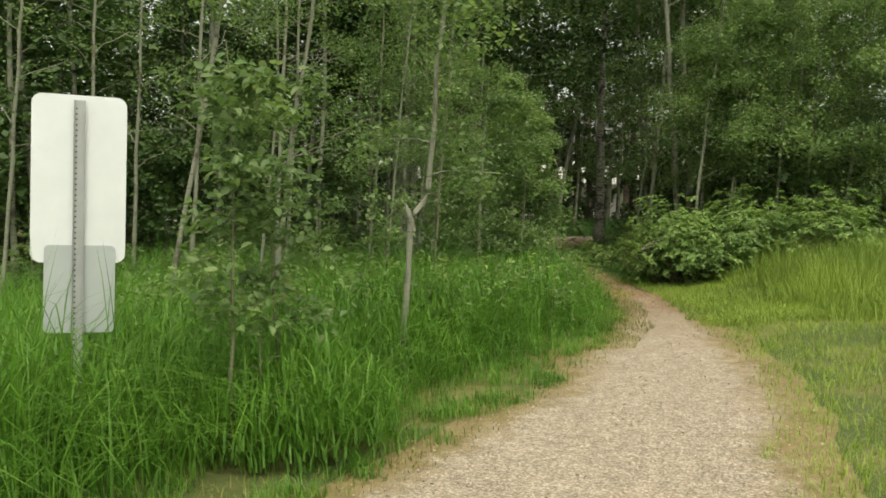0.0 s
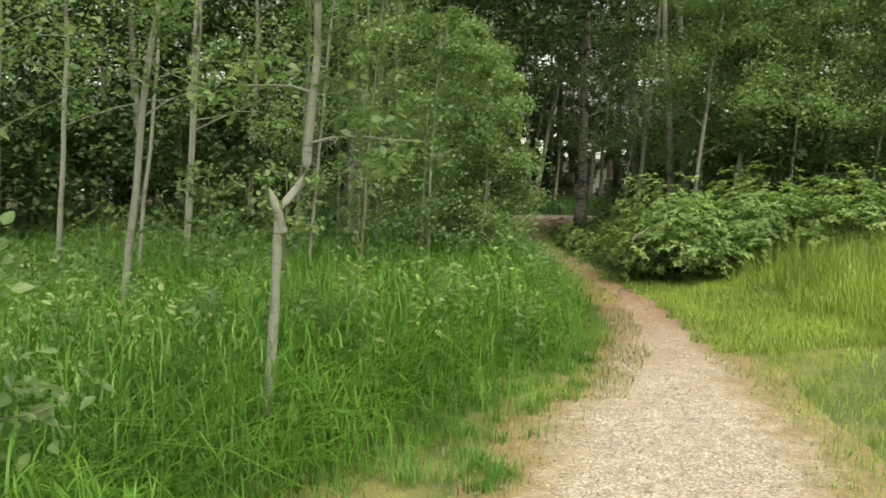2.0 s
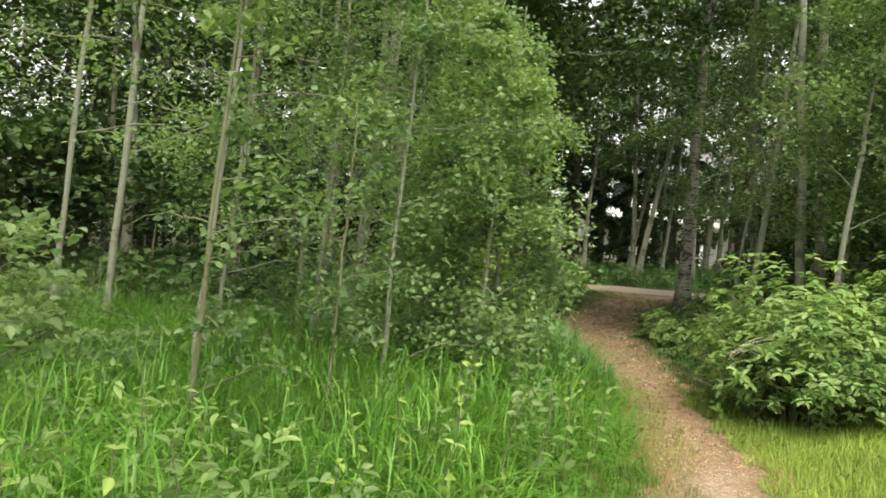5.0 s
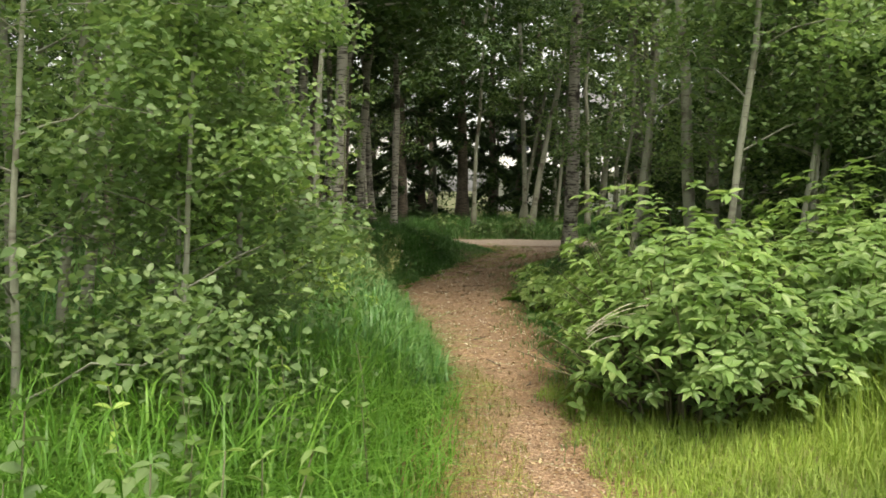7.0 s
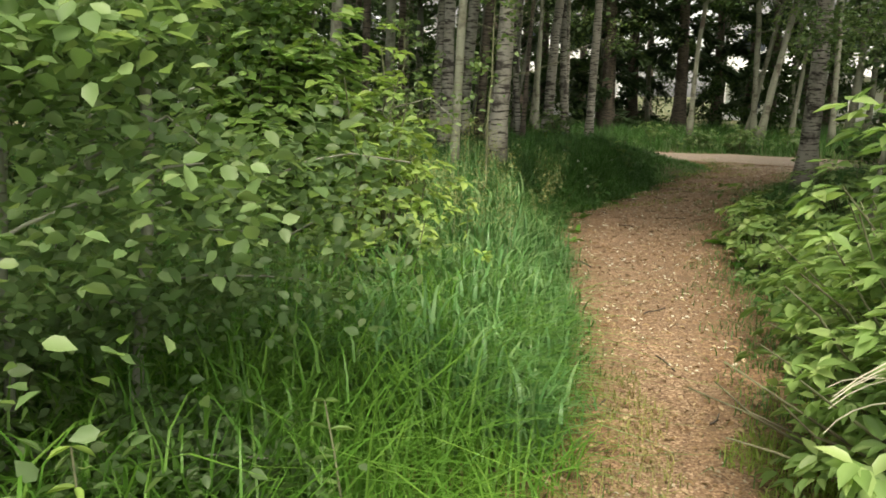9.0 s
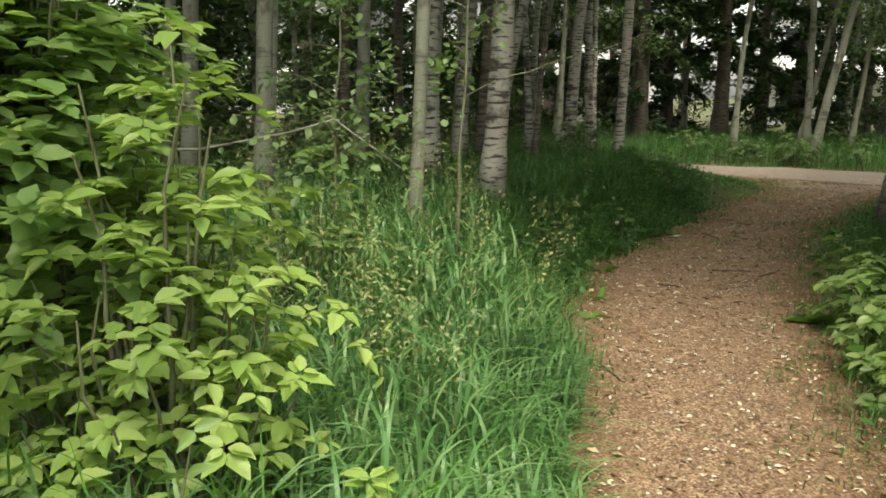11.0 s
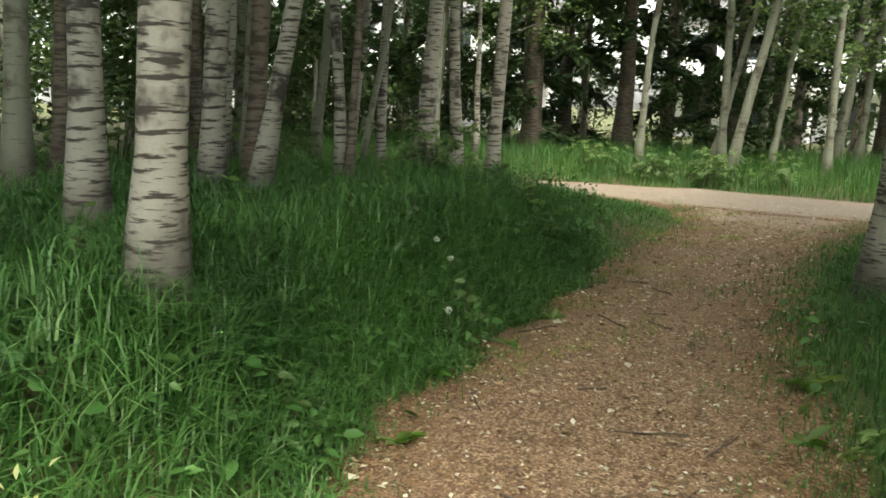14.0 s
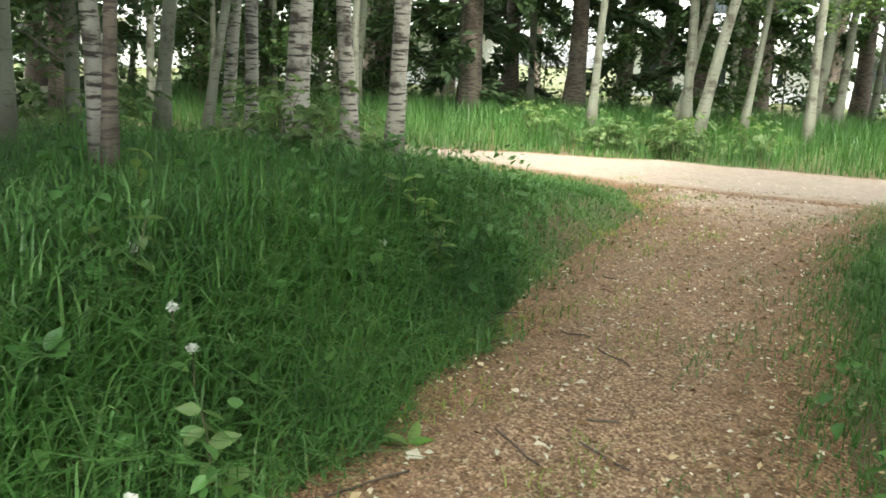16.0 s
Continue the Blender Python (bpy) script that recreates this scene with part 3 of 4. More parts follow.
def make_tree(name, x, y, lean, dia, hgt, crown0, reach, nleaf, leaf, bark, foliage, seed, label, category="tree", kinks=(), nbranch=9, fine=False, droop=0.0, trunk_sides=10, group=""):
    """Tapered wavering trunk, limbs as parts and a crown of single leaves gathered along the limbs."""
    r = np.random.default_rng(seed)
    root = tagged(new(name), label, category, group)
    root.location = (x, y, float(height(x, y)) - 0.03)
    zs = np.linspace(0, hgt, 14)
    wav = np.cumsum(r.normal(0, 0.015 * hgt / 5, (14, 2)), 0)
    wav -= wav[0]
    wav *= np.minimum(zs / hgt * 3, 1)[:, None]
    pts = np.stack([lean[0] * zs + wav[:, 0], lean[1] * zs + wav[:, 1], zs], 1)
    for kz, kx in kinks:
        pts[:, 0] += kx * smooth(zs, kz - 0.12, kz + 0.18)
    if kinks:
        zs2 = np.sort(np.concatenate([zs, np.arange(0.9, 2.1, 0.1)]))
        base = np.stack([np.interp(zs2, zs, lean[0] * zs + wav[:, 0]), np.interp(zs2, zs, lean[1] * zs + wav[:, 1]), zs2], 1)
        for kz, kx in kinks:
            base[:, 0] += kx * smooth(zs2, kz - 0.10, kz + 0.14)
        pts, zs = base, zs2
    rad = dia / 2 * (1 - 0.75 * (zs / hgt)) + dia * 0.28 * np.exp(-zs / 0.13)
    rad = rad * (1 + 0.06 * r.normal(size=len(rad)))
    v, f = tube(pts, rad, trunk_sides)
    child("trunk", mesh_from("trunk", v, [f], bark, True), root)
    axes = []
    for b in range(nbranch):
        h = crown0 + (hgt * 0.97 - crown0) * ((b + r.uniform(0, 1)) / nbranch)
        p = np.array([np.interp(h, zs, pts[:, i]) for i in range(3)])
        a = b * 2.4 + r.uniform(-0.5, 0.5)
        top = (h - crown0) / max(hgt - crown0, 0.1)
        ln = reach * (1.0 - 0.6 * top ** 1.5) * r.uniform(0.65, 1.15)
        rise = r.uniform(0.25, 0.75) - droop
        u = np.linspace(0, 1, 6)[:, None]
        d = np.array([np.cos(a), np.sin(a), rise])
        q = p + d * ln * u + np.array([0, 0, -0.25 * ln]) * u ** 2 + r.normal(0, 0.05 * ln, (6, 3)) * u
        br = np.interp(h, zs, rad) * 0.26 * (1 - 0.85 * u[:, 0]) + 0.002
        v, f = tube(q, br, 5)
        child("branch", mesh_from("branch", v, [f], bark, True), root)
        axes.append((q, ln))
    n = max(int(nleaf), 20)
    # leaves gather in sprays along each limb
    k = max(n // 30, 3)
    spray = r.integers(0, k, n)
    pick = r.integers(0, nbranch, k)[spray]
    u = np.clip(r.beta(1.5, 1.0, k)[spray] + r.normal(0, 0.05, n), 0, 0.999) * 5
    Q = np.array([a[0] for a in axes])
    L = np.array([a[1] for a in axes])[pick]
    i = np.minimum(u.astype(int), 4)
    w = (u - i)[:, None]
    c = Q[pick, i] * (1 - w) + Q[pick, i + 1] * w
    tw = r.normal(size=(k, 3))[spray]
    c = c + tw * (L * 0.17)[:, None] * (1, 1, 0.8) + r.normal(size=(n, 3)) * (L * 0.06 + leaf * 0.9)[:, None] * (1, 1, 0.6)
    c[:, 2] = np.maximum(c[:, 2], 0.12)
    c = c[off_path(c, x, y, 0.55 if y > 13 else -0.3)]
    n = len(c)
    child("crown", leaves_mesh("crown", c, r.uniform(0.65, 1.25, n) * leaf, foliage, r, fine=fine), root, "loose crown of small rounded green leaves")
    return root


BIRCH_L = "mature birch with white peeling bark and dark scars"
ASPEN_L = "slender aspen with pale grey-green bark and fluttering leaves"
SAP_L = "young leafy aspen sapling standing in tall grass"

# saplings and small trees in the tall grass
crooked = make_tree("aspen_tree", -0.57, 6.9, (0.10, 0.0), 0.058, 5.6, 1.6, 1.0, 3800, 0.055, M_ASPENBARK, M_ASPEN, 21, "young aspen with a crooked stem and a broken stub", kinks=((1.42, 0.13),), nbranch=12, fine=True)
v, f = tube(np.array([[0.12, 0, 1.24], [0.10, -0.01, 1.34], [0.075, -0.015, 1.42], [0.06, -0.02, 1.47]]), [0.026, 0.025, 0.021, 0.004], 8)
child("stub", mesh_from("stub", v, [f], M_ASPENBARK, True), crooked, "broken grey stub")
make_tree("aspen_tree", -2.12, 8.85, (0.12, 0.0), 0.062, 6.4, 1.6, 0.95, 3200, 0.052, M_ASPENBARK, M_ASPEN, 22, ASPEN_L, nbranch=12, fine=True)
make_tree("aspen_tree", -2.95, 7.9, (0.19, 0.0), 0.06, 6.5, 1.9, 0.9, 2600, 0.05, M_ASPENBARK, M_ASPEN, 23, ASPEN_L, nbranch=10)
make_tree("aspen_sapling", -1.12, 5.02, (-0.06, 0.0), 0.026, 2.2, 0.7, 0.36, 1200, 0.062, M_STEM, M_ASPEN, 24, SAP_L, "sapling", nbranch=10, fine=True)
make_tree("aspen_sapling", -1.30, 4.5, (0.0, 0.0), 0.026, 2.35, 0.75, 0.34, 1200, 0.062, M_STEM, M_ASPEN, 25, SAP_L, "sapling", nbranch=10, fine=True)
make_tree("aspen_sapling", -1.2, 4.6, (0.05, 0.0), 0.02, 0.95, 0.35, 0.26, 130, 0.055, M_STEM, M_ASPEN, 26, SAP_L, "sapling", nbranch=7, fine=True)
make_tree("aspen_sapling", -0.5, 10.3, (0.10, 0.0), 0.036, 3.4, 0.6, 0.6, 800, 0.06, M_STEM, M_ASPEN, 27, SAP_L, "sapling", nbranch=13, fine=True)
make_tree("aspen_sapling", 0.1, 10.95, (0.02, 0.0), 0.03, 2.3, 0.8, 0.45, 500, 0.055, M_STEM, M_ASPEN, 28, SAP_L, "sapling", nbranch=10, fine=True)
make_tree("aspen_sapling", -0.9, 9.3, (0.0, 0.0), 0.03, 1.6, 0.5, 0.5, 500, 0.06, M_STEM, M_ASPEN, 29, SAP_L, "sapling", nbranch=10, fine=True)
make_tree("aspen_sapling", -1.9, 10.6, (0.0, 0.0), 0.03, 1.6, 0.4, 0.6, 600, 0.06, M_STEM, M_ASPEN, 30, SAP_L, "sapling", nbranch=10, fine=True)

# thin aspens of the wood's edge: x, y, lean, thickness, height, lowest limb, reach, leaves
EDGE = [
    (-0.05, 13.7, 0.20, 0.05, 6.0, 0.9, 0.95, 4200), (0.75, 13.2, 0.06, 0.05, 5.6, 0.45, 0.7, 4600), (0.75, 12.45, 0.06, 0.04, 5.0, 0.5, 0.7, 3600), (0.1, 12.2, 0.08, 0.045, 5.5, 0.7, 0.9, 3200), (-1.2, 11.9, 0.08, 0.045, 5.8, 1.7, 1.0, 2000), (-2.8, 11.0, 0.08, 0.05, 5.8, 1.8, 1.0, 1900),
    (-0.9, 14.0, 0.0, 0.08, 7.5, 2.3, 1.1, 1700), (-0.67, 14.05, 0.115, 0.085, 7.5, 2.2, 1.2, 1800), (-0.95, 15.0, 0.10, 0.105, 8.5, 2.4, 1.4, 1900),
    (-1.15, 14.1, 0.02, 0.05, 5.5, 1.2, 0.9, 1500), (-1.6, 13.2, 0.07, 0.05, 6.0, 1.2, 1.0, 1800), (-0.85, 13.5, 0.07, 0.047, 5.5, 1.6, 1.0, 1700),
    (-0.5, 16.4, 0.03, 0.06, 6.5, 1.0, 1.2, 2400), (0.55, 12.9, 0.05, 0.04, 4.2, 0.4, 0.8, 3200),
    (-2.8, 12.6, 0.08, 0.06, 7.0, 1.6, 1.3, 2300), (-4.0, 11.8, 0.10, 0.07, 7.5, 1.4, 1.4, 2400), (-5.2, 12.8, 0.05, 0.07, 7.5, 1.3, 1.4, 2200),
    (-3.4, 14.5, 0.08, 0.09, 8.5, 1.5, 1.6, 2400), (-5.6, 9.8, 0.12, 0.06, 6.5, 1.2, 1.2, 2000), (-4.7, 9.9, 0.1, 0.06, 6.5, 1.6, 1.2, 1800),
    (3.93, 18.9, 0.104, 0.11, 8.5, 2.6, 1.4, 2200), (3.85, 19.4, 0.05, 0.055, 7.0, 1.6, 1.1, 1800), (4.07, 15.6, 0.125, 0.077, 7.5, 2.1, 1.2, 2200),
    (5.33, 17.0, 0.095, 0.085, 7.5, 1.5, 1.3, 2400), (4.6, 17.2, 0.13, 0.08, 7.5, 1.6, 1.3, 2200), (5.0, 16.2, 0.07, 0.085, 7.5, 1.5, 1.3, 2400),
    (6.1, 15.8, 0.10, 0.08, 8.0, 1.4, 1.4, 2600), (7.2, 16.4, 0.08, 0.09, 8.0, 1.3, 1.5, 2600), (6.7, 18.3, 0.1, 0.09, 8.5, 1.3, 1.5, 2400),
    (8.4, 15.6, 0.1, 0.08, 8.0, 1.1, 1.5, 2600), (5.6, 15.7, 0.10, 0.06, 6.5, 1.6, 1.2, 3000), (6.7, 15.4, 0.10, 0.06, 6.5, 1.5, 1.2, 3000), (7.7, 15.0, 0.10, 0.06, 6.5, 1.4, 1.3, 3000), (4.75, 15.9, 0.12, 0.06, 6.0, 1.7, 1.0, 2600), (4.5, 21.0, 0.05, 0.09, 8.0, 1.4, 1.4, 2000), (5.6, 20.0, 0.08, 0.10, 8.5, 1.4, 1.5, 2200), (9.6, 17.0, 0.05, 0.10, 8.5, 1.2, 1.6, 2400), (7.9, 20.5, 0.05, 0.10, 8.5, 1.3, 1.6, 2200),
]
for i, (x, y, ln, d, h, c0, rc, nl) in enumerate(EDGE):
    thin = 0.3 if x < -2.5 else 1.0
    if x > 2.5 and y < 18:
        h = min(h, 5.6)
    elif -0.2 < x < 2 and y < 13.8:
        h, thin = h * 0.62, 0.8
    make_tree("aspen_tree", x, y, (ln, 0.0), d, h, c0 * 0.8 + (0.9 if x < -2.5 else 0), rc * 1.1, int(thin * nl * (2.3 if x < 2.5 else 2.8)), 0.047 if x < 2.5 else 0.062, M_ASPENBARK, M_ASPEN, 100 + i, ASPEN_L, nbranch=13, trunk_sides=8, fine=(-1.3 < x < 2 and y < 16.6), group="aspens along the wood's edge")

# birches and aspens beside the path in the wood: x, y, lean, thickness, pale or dark
WOOD = [
    (0.03, 20.84, 0.055, 0.205, M_BIRCH), (-0.83, 21.6, 0.04, 0.17, M_BIRCH), (-1.5, 19.6, 0.05, 0.142, M_ASPENBARK), (-1.7, 20.05, 0.05, 0.065, M_ASPENBARK),
    (0.14, 18.7, 0.045, 0.085, M_ASPENBARK), (-1.65, 23.55, 0.06, 0.131, M_BIRCH), (-1.13, 23.45, 0.04, 0.17, M_BIRCH), (-1.0, 23.8, 0.07, 0.14, M_DARKBARK),
    (-0.75, 23.35, 0.205, 0.144, M_BIRCH), (-0.53, 24.6, -0.025, 0.088, M_BIRCH), (-0.44, 24.5, 0.03, 0.07, M_DARKBARK), (-1.57, 29.0, 0.0, 0.14, M_BIRCH),
    (-0.67, 27.8, 0.045, 0.22, M_BIRCH), (-0.42, 28.8, -0.04, 0.173, M_BIRCH), (0.07, 28.6, 0.025, 0.18, M_BIRCH), (-1.3, 27.3, 0.16, 0.08, M_ASPENBARK),
    (3.88, 25.0, 0.03, 0.29, M_BIRCH), (-4.3, 22.0, 0.06, 0.138, M_ASPENBARK), (-3.95, 22.1, 0.04, 0.074, M_ASPENBARK), (-3.2, 24.5, 0.03, 0.16, M_DARKBARK),
    (-2.6, 26.4, 0.05, 0.14, M_BIRCH), (-3.8, 28.0, 0.02, 0.18, M_DARKBARK), (-5.2, 25.5, 0.03, 0.18, M_ASPENBARK), (-2.6, 30.6, 0.04, 0.15, M_BIRCH), (-5.8, 30.2, 0.0, 0.2, M_DARKBARK), (-2.2, 18.3, 0.03, 0.12, M_DARKBARK), (-3.1, 17.2, 0.05, 0.11, M_ASPENBARK),
    (3.76, 36.2, 0.16, 0.23, M_ASPENBARK), (3.65, 37.0, -0.03, 0.20, M_ASPENBARK), (3.44, 37.1, 0.2, 0.15, M_ASPENBARK), (4.6, 36.6, 0.08, 0.13, M_ASPENBARK),
    (6.55, 40.0, 0.09, 0.26, M_ASPENBARK), (7.1, 40.2, 0.05, 0.21, M_ASPENBARK), (6.0, 26.8, 0.05, 0.16, M_BIRCH), (7.2, 24.0, 0.03, 0.18, M_BIRCH), (8.6, 28.5, 0.0, 0.2, M_BIRCH), (8.8, 36.0, 0.06, 0.2, M_ASPENBARK), (-2.9, 37.5, 0.03, 0.18, M_ASPENBARK), (-1.6, 36.2, -0.02, 0.14, M_BIRCH),
]
for i, (x, y, ln, d, bark) in enumerate(WOOD):
    far = y > 35
    # crowns before the cross trail take the leaf colour with shade painted in
    make_tree("birch_tree" if bark is M_BIRCH else "aspen_tree", x, y, (ln, 0.0), d, 9.5 + (i * 37 % 20) / 10, 2.3 if far else 3.4 + (i * 13 % 10) / 10, 1.9, 3500 if not far else 2600, 0.14 if not far else 0.11, bark, M_ASPEN_SHADED if not far else M_ASPEN, 300 + i,
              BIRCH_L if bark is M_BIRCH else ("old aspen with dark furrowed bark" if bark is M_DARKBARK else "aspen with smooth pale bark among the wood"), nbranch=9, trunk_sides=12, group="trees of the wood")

# added aspens, heavier crowns mostly out of view, to shade the middle of the wood
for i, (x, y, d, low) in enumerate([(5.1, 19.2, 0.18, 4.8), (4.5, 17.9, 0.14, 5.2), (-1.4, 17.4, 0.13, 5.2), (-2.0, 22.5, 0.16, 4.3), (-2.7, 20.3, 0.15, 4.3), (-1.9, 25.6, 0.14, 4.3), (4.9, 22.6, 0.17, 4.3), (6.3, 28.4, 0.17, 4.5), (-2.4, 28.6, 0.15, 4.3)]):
    make_tree("aspen_tree", x, y, (-0.06 if x > 0 else 0.05, 0.0), d, 11.5, low, 3.7, 6800, 0.13 if y < 20 else 0.16, M_ASPENBARK, M_ASPEN if y < 20 else M_ASPEN_SHADED, 450 + i, "added tall aspen, its wide crown mostly unseen and there to cast shade", nbranch=12, trunk_sides=12, group="trees of the wood")

# more added aspens: dense crowns darken the far ground and close sky gaps
for i, (x, y, d) in enumerate([(-6.5, 35.8, 0.17), (-2.4, 35.6, 0.15), (1.9, 36.6, 0.17), (5.6, 36.0, 0.16), (9.6, 37.0, 0.18), (-4.6, 40.2, 0.16), (0.4, 41.0, 0.16), (4.9, 40.4, 0.17), (8.2, 41.5, 0.16), (-0.9, 38.9, 0.14), (12.4, 39.0, 0.18), (2.8, 45.4, 0.16)]):
    make_tree("aspen_tree", x, y, (0.03 * (i % 3 - 1), 0.0), d, 12.0, 3.2, 3.3, 5600, 0.17, M_ASPENBARK, M_ASPEN_SHADED, 470 + i, "added tall aspen with a dense shading crown behind the cross trail", nbranch=8, trunk_sides=10, group="aspens behind the cross trail")

# leafy branch ends hanging low near the first birches
make_tree("aspen_sapling", 0.55, 18.35, (0.02, 0.0), 0.03, 2.5, 1.2, 0.55, 420, 0.055, M_STEM, M_ASPEN, 61, "thin sapling with sparse leaves in the shade", "sapling", nbranch=10, fine=True)
make_tree("aspen_sapling", -0.35, 18.6, (0.03, 0.0), 0.03, 1.7, 0.7, 0.5, 420, 0.06, M_STEM, M_ASPEN, 62, "thin sapling with sparse leaves in the shade", "sapling", nbranch=10, fine=True)


def spruce(x, y, dia, hgt, bare, seed):
    r = np.random.default_rng(seed)
    root = tagged(new("spruce_tree"), "tall dark spruce with a bare brown trunk and drooping boughs", "tree", "spruces beyond the cross trail")
    root.location = (x, y, float(height(x, y)) - 0.03)
    zs = np.linspace(0, hgt, 12)
    v, f = tube(np.stack([0.02 * np.sin(zs), 0.02 * np.cos(zs), zs], 1), dia / 2 * (1 - 0.9 * zs / hgt) + dia * 0.2 * np.exp(-zs / 0.2), 10)
    child("trunk", mesh_from("trunk", v, [f], M_DARKBARK, True), root)
    for b in range(26):
        h = bare + (hgt - bare) * b / 26
        a = b * 2.4 + r.uniform(-0.3, 0.3)
        ln = (2.3 if h > bare + 1 else 1.5) * (1 - 0.8 * b / 26) * r.uniform(0.7, 1.1)
        u = np.linspace(0, 1, 5)[:, None]
        q = np.array([0, 0, h]) + np.array([np.cos(a), np.sin(a), -0.15]) * ln * u + np.array([0, 0, -0.25 * ln]) * u ** 2
        v1, f1 = tube(q, 0.02 * (1 - 0.8 * u[:, 0]) + 0.004, 4)
        bough = child("bough", mesh_from("bough", v1, [f1], M_DARKBARK, True), root)
        n = int(150 * ln / 2)
        t = r.uniform(0.15, 1, n)
        c = np.stack([np.interp(t, u[:, 0], q[:, k]) for k in range(3)], 1)
        c += r.normal(0, 0.16, (n, 3)) * (1, 1, 0.6) * (1.2 - t)[:, None] + (0, 0, -0.05)
        child("needles", leaves_mesh("needles", c, r.uniform(0.25, 0.45, n), M_NEEDLE, r, wide=0.45, along=np.tile([np.cos(a), np.sin(a), -0.5], (n, 1))), bough)
    return root


s0 = spruce(1.45, 40.0, 0.46, 12, 2.6, 1)
s1 = spruce(-0.4, 43.5, 0.48, 12, 0.7, 2)
s2 = spruce(2.6, 43.8, 0.4, 12, 1.0, 3)
k = 0
for (x, y) in [(-0.7, 38.4), (4.4, 42.5), (5.8, 44.5), (-3.5, 42.0), (-6, 40.5), (8.6, 44), (-9, 43), (-1.8, 46), (1.2, 47.5), (3.9, 47), (7.0, 48.5), (-5.2, 47), (11, 42), (13.5, 45), (-12, 40), (-8.2, 35.5), (-3.2, 50), (-7.5, 51), (9.5, 50.5), (-11, 48), (13, 50), (-15, 45), (17, 44), (-0.5, 53.5)]:
    copy_thing((s1, s2, s0)[k % 3], pose(x, y, float(height(x, y)) - 0.03, 0, 0, 47 * k))
    k += 1

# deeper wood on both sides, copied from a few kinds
far_kinds = [make_tree("aspen_tree", -7.5 - i * 2.1, 16.0 + 2.3 * i, (0.04 * (i % 3), 0.0), 0.12 + 0.02 * i, 9.5, 0.6, 2.1, 3400, 0.16, M_ASPENBARK, M_ASPEN_SHADED, 500 + i, "forest aspen with a dense crown in shade-darkened leaf colour", nbranch=12, trunk_sides=8, group="deep wood") for i in range(4)]
k = 0
rw = np.random.default_rng(77)
spots = []
for gx_ in np.arange(-17, 19, 2.15):
    for gy_ in np.arange(13.5, 40, 2.6):
        x, y = gx_ + rw.uniform(-0.8, 0.8), gy_ + rw.uniform(-0.9, 0.9)
        dl, dr = left_edge(y) - x, x - right_edge(y)
        if max(dl, dr) < 0 or y > 31 and -2 < x < 9 or abs(y - 32.5) < 2.6 and x > -8:
            continue
        if dl > 0 and (dl < (3.2 if y < 17.5 else 5.6)) or dr > 0 and dr < 3.6:
            continue
        if y < 17 and (x < 0 and x > -6.5 or x > 2):
            continue
        if k % 3 != 2 or y < 24:
            copy_thing(far_kinds[k % 4], pose(x, y, float(height(x, y)) - 0.03, 0, 0, 61 * k))
        k += 1


def thicket(seed, x, y):
    return make_tree("understorey_hazel", x, y, (0.05, 0.0), 0.05, 2.6, 0.3, 1.3, 1500, 0.13, M_STEM, M_ASPEN_SHADED, seed, "leafy understorey bush in shade-darkened leaf colour in the deep wood", "shrub", nbranch=12, trunk_sides=6, group="understorey of the deep wood")


dens = [thicket(900, -4.5, 17.5), thicket(901, 6.5, 19.8), thicket(902, -7.0, 15.0)]
k = 0
for gx_ in np.arange(-16, 18, 2.7):
    for gy_ in np.arange(16.5, 31, 2.9):
        x, y = gx_ + rw.uniform(-0.7, 0.7), gy_ + rw.uniform(-0.8, 0.8)
        if left_edge(y) - x > (4.2 if y < 19 else 6.3) or x - right_edge(y) > 2.4:
            copy_thing(dens[k % 3], pose(x, y, float(height(x, y)) - 0.03, 0, 0, 73 * k))
            k += 1
for x, y in [(-2.5, 45), (0.4, 45.2), (-5, 44.5), (10, 45), (-8, 45.5), (-3, 40), (-5, 41), (-7, 39.5), (-4.3, 38.3), (-6, 36.8), (-8.7, 37.6), (2.4, 41.5), (6.4, 42.2), (9.4, 40.2), (4.2, 38.6)]:
    copy_thing(dens[k % 3], pose(x, y, 0.2, 0, 0, 73 * k))
    k += 1


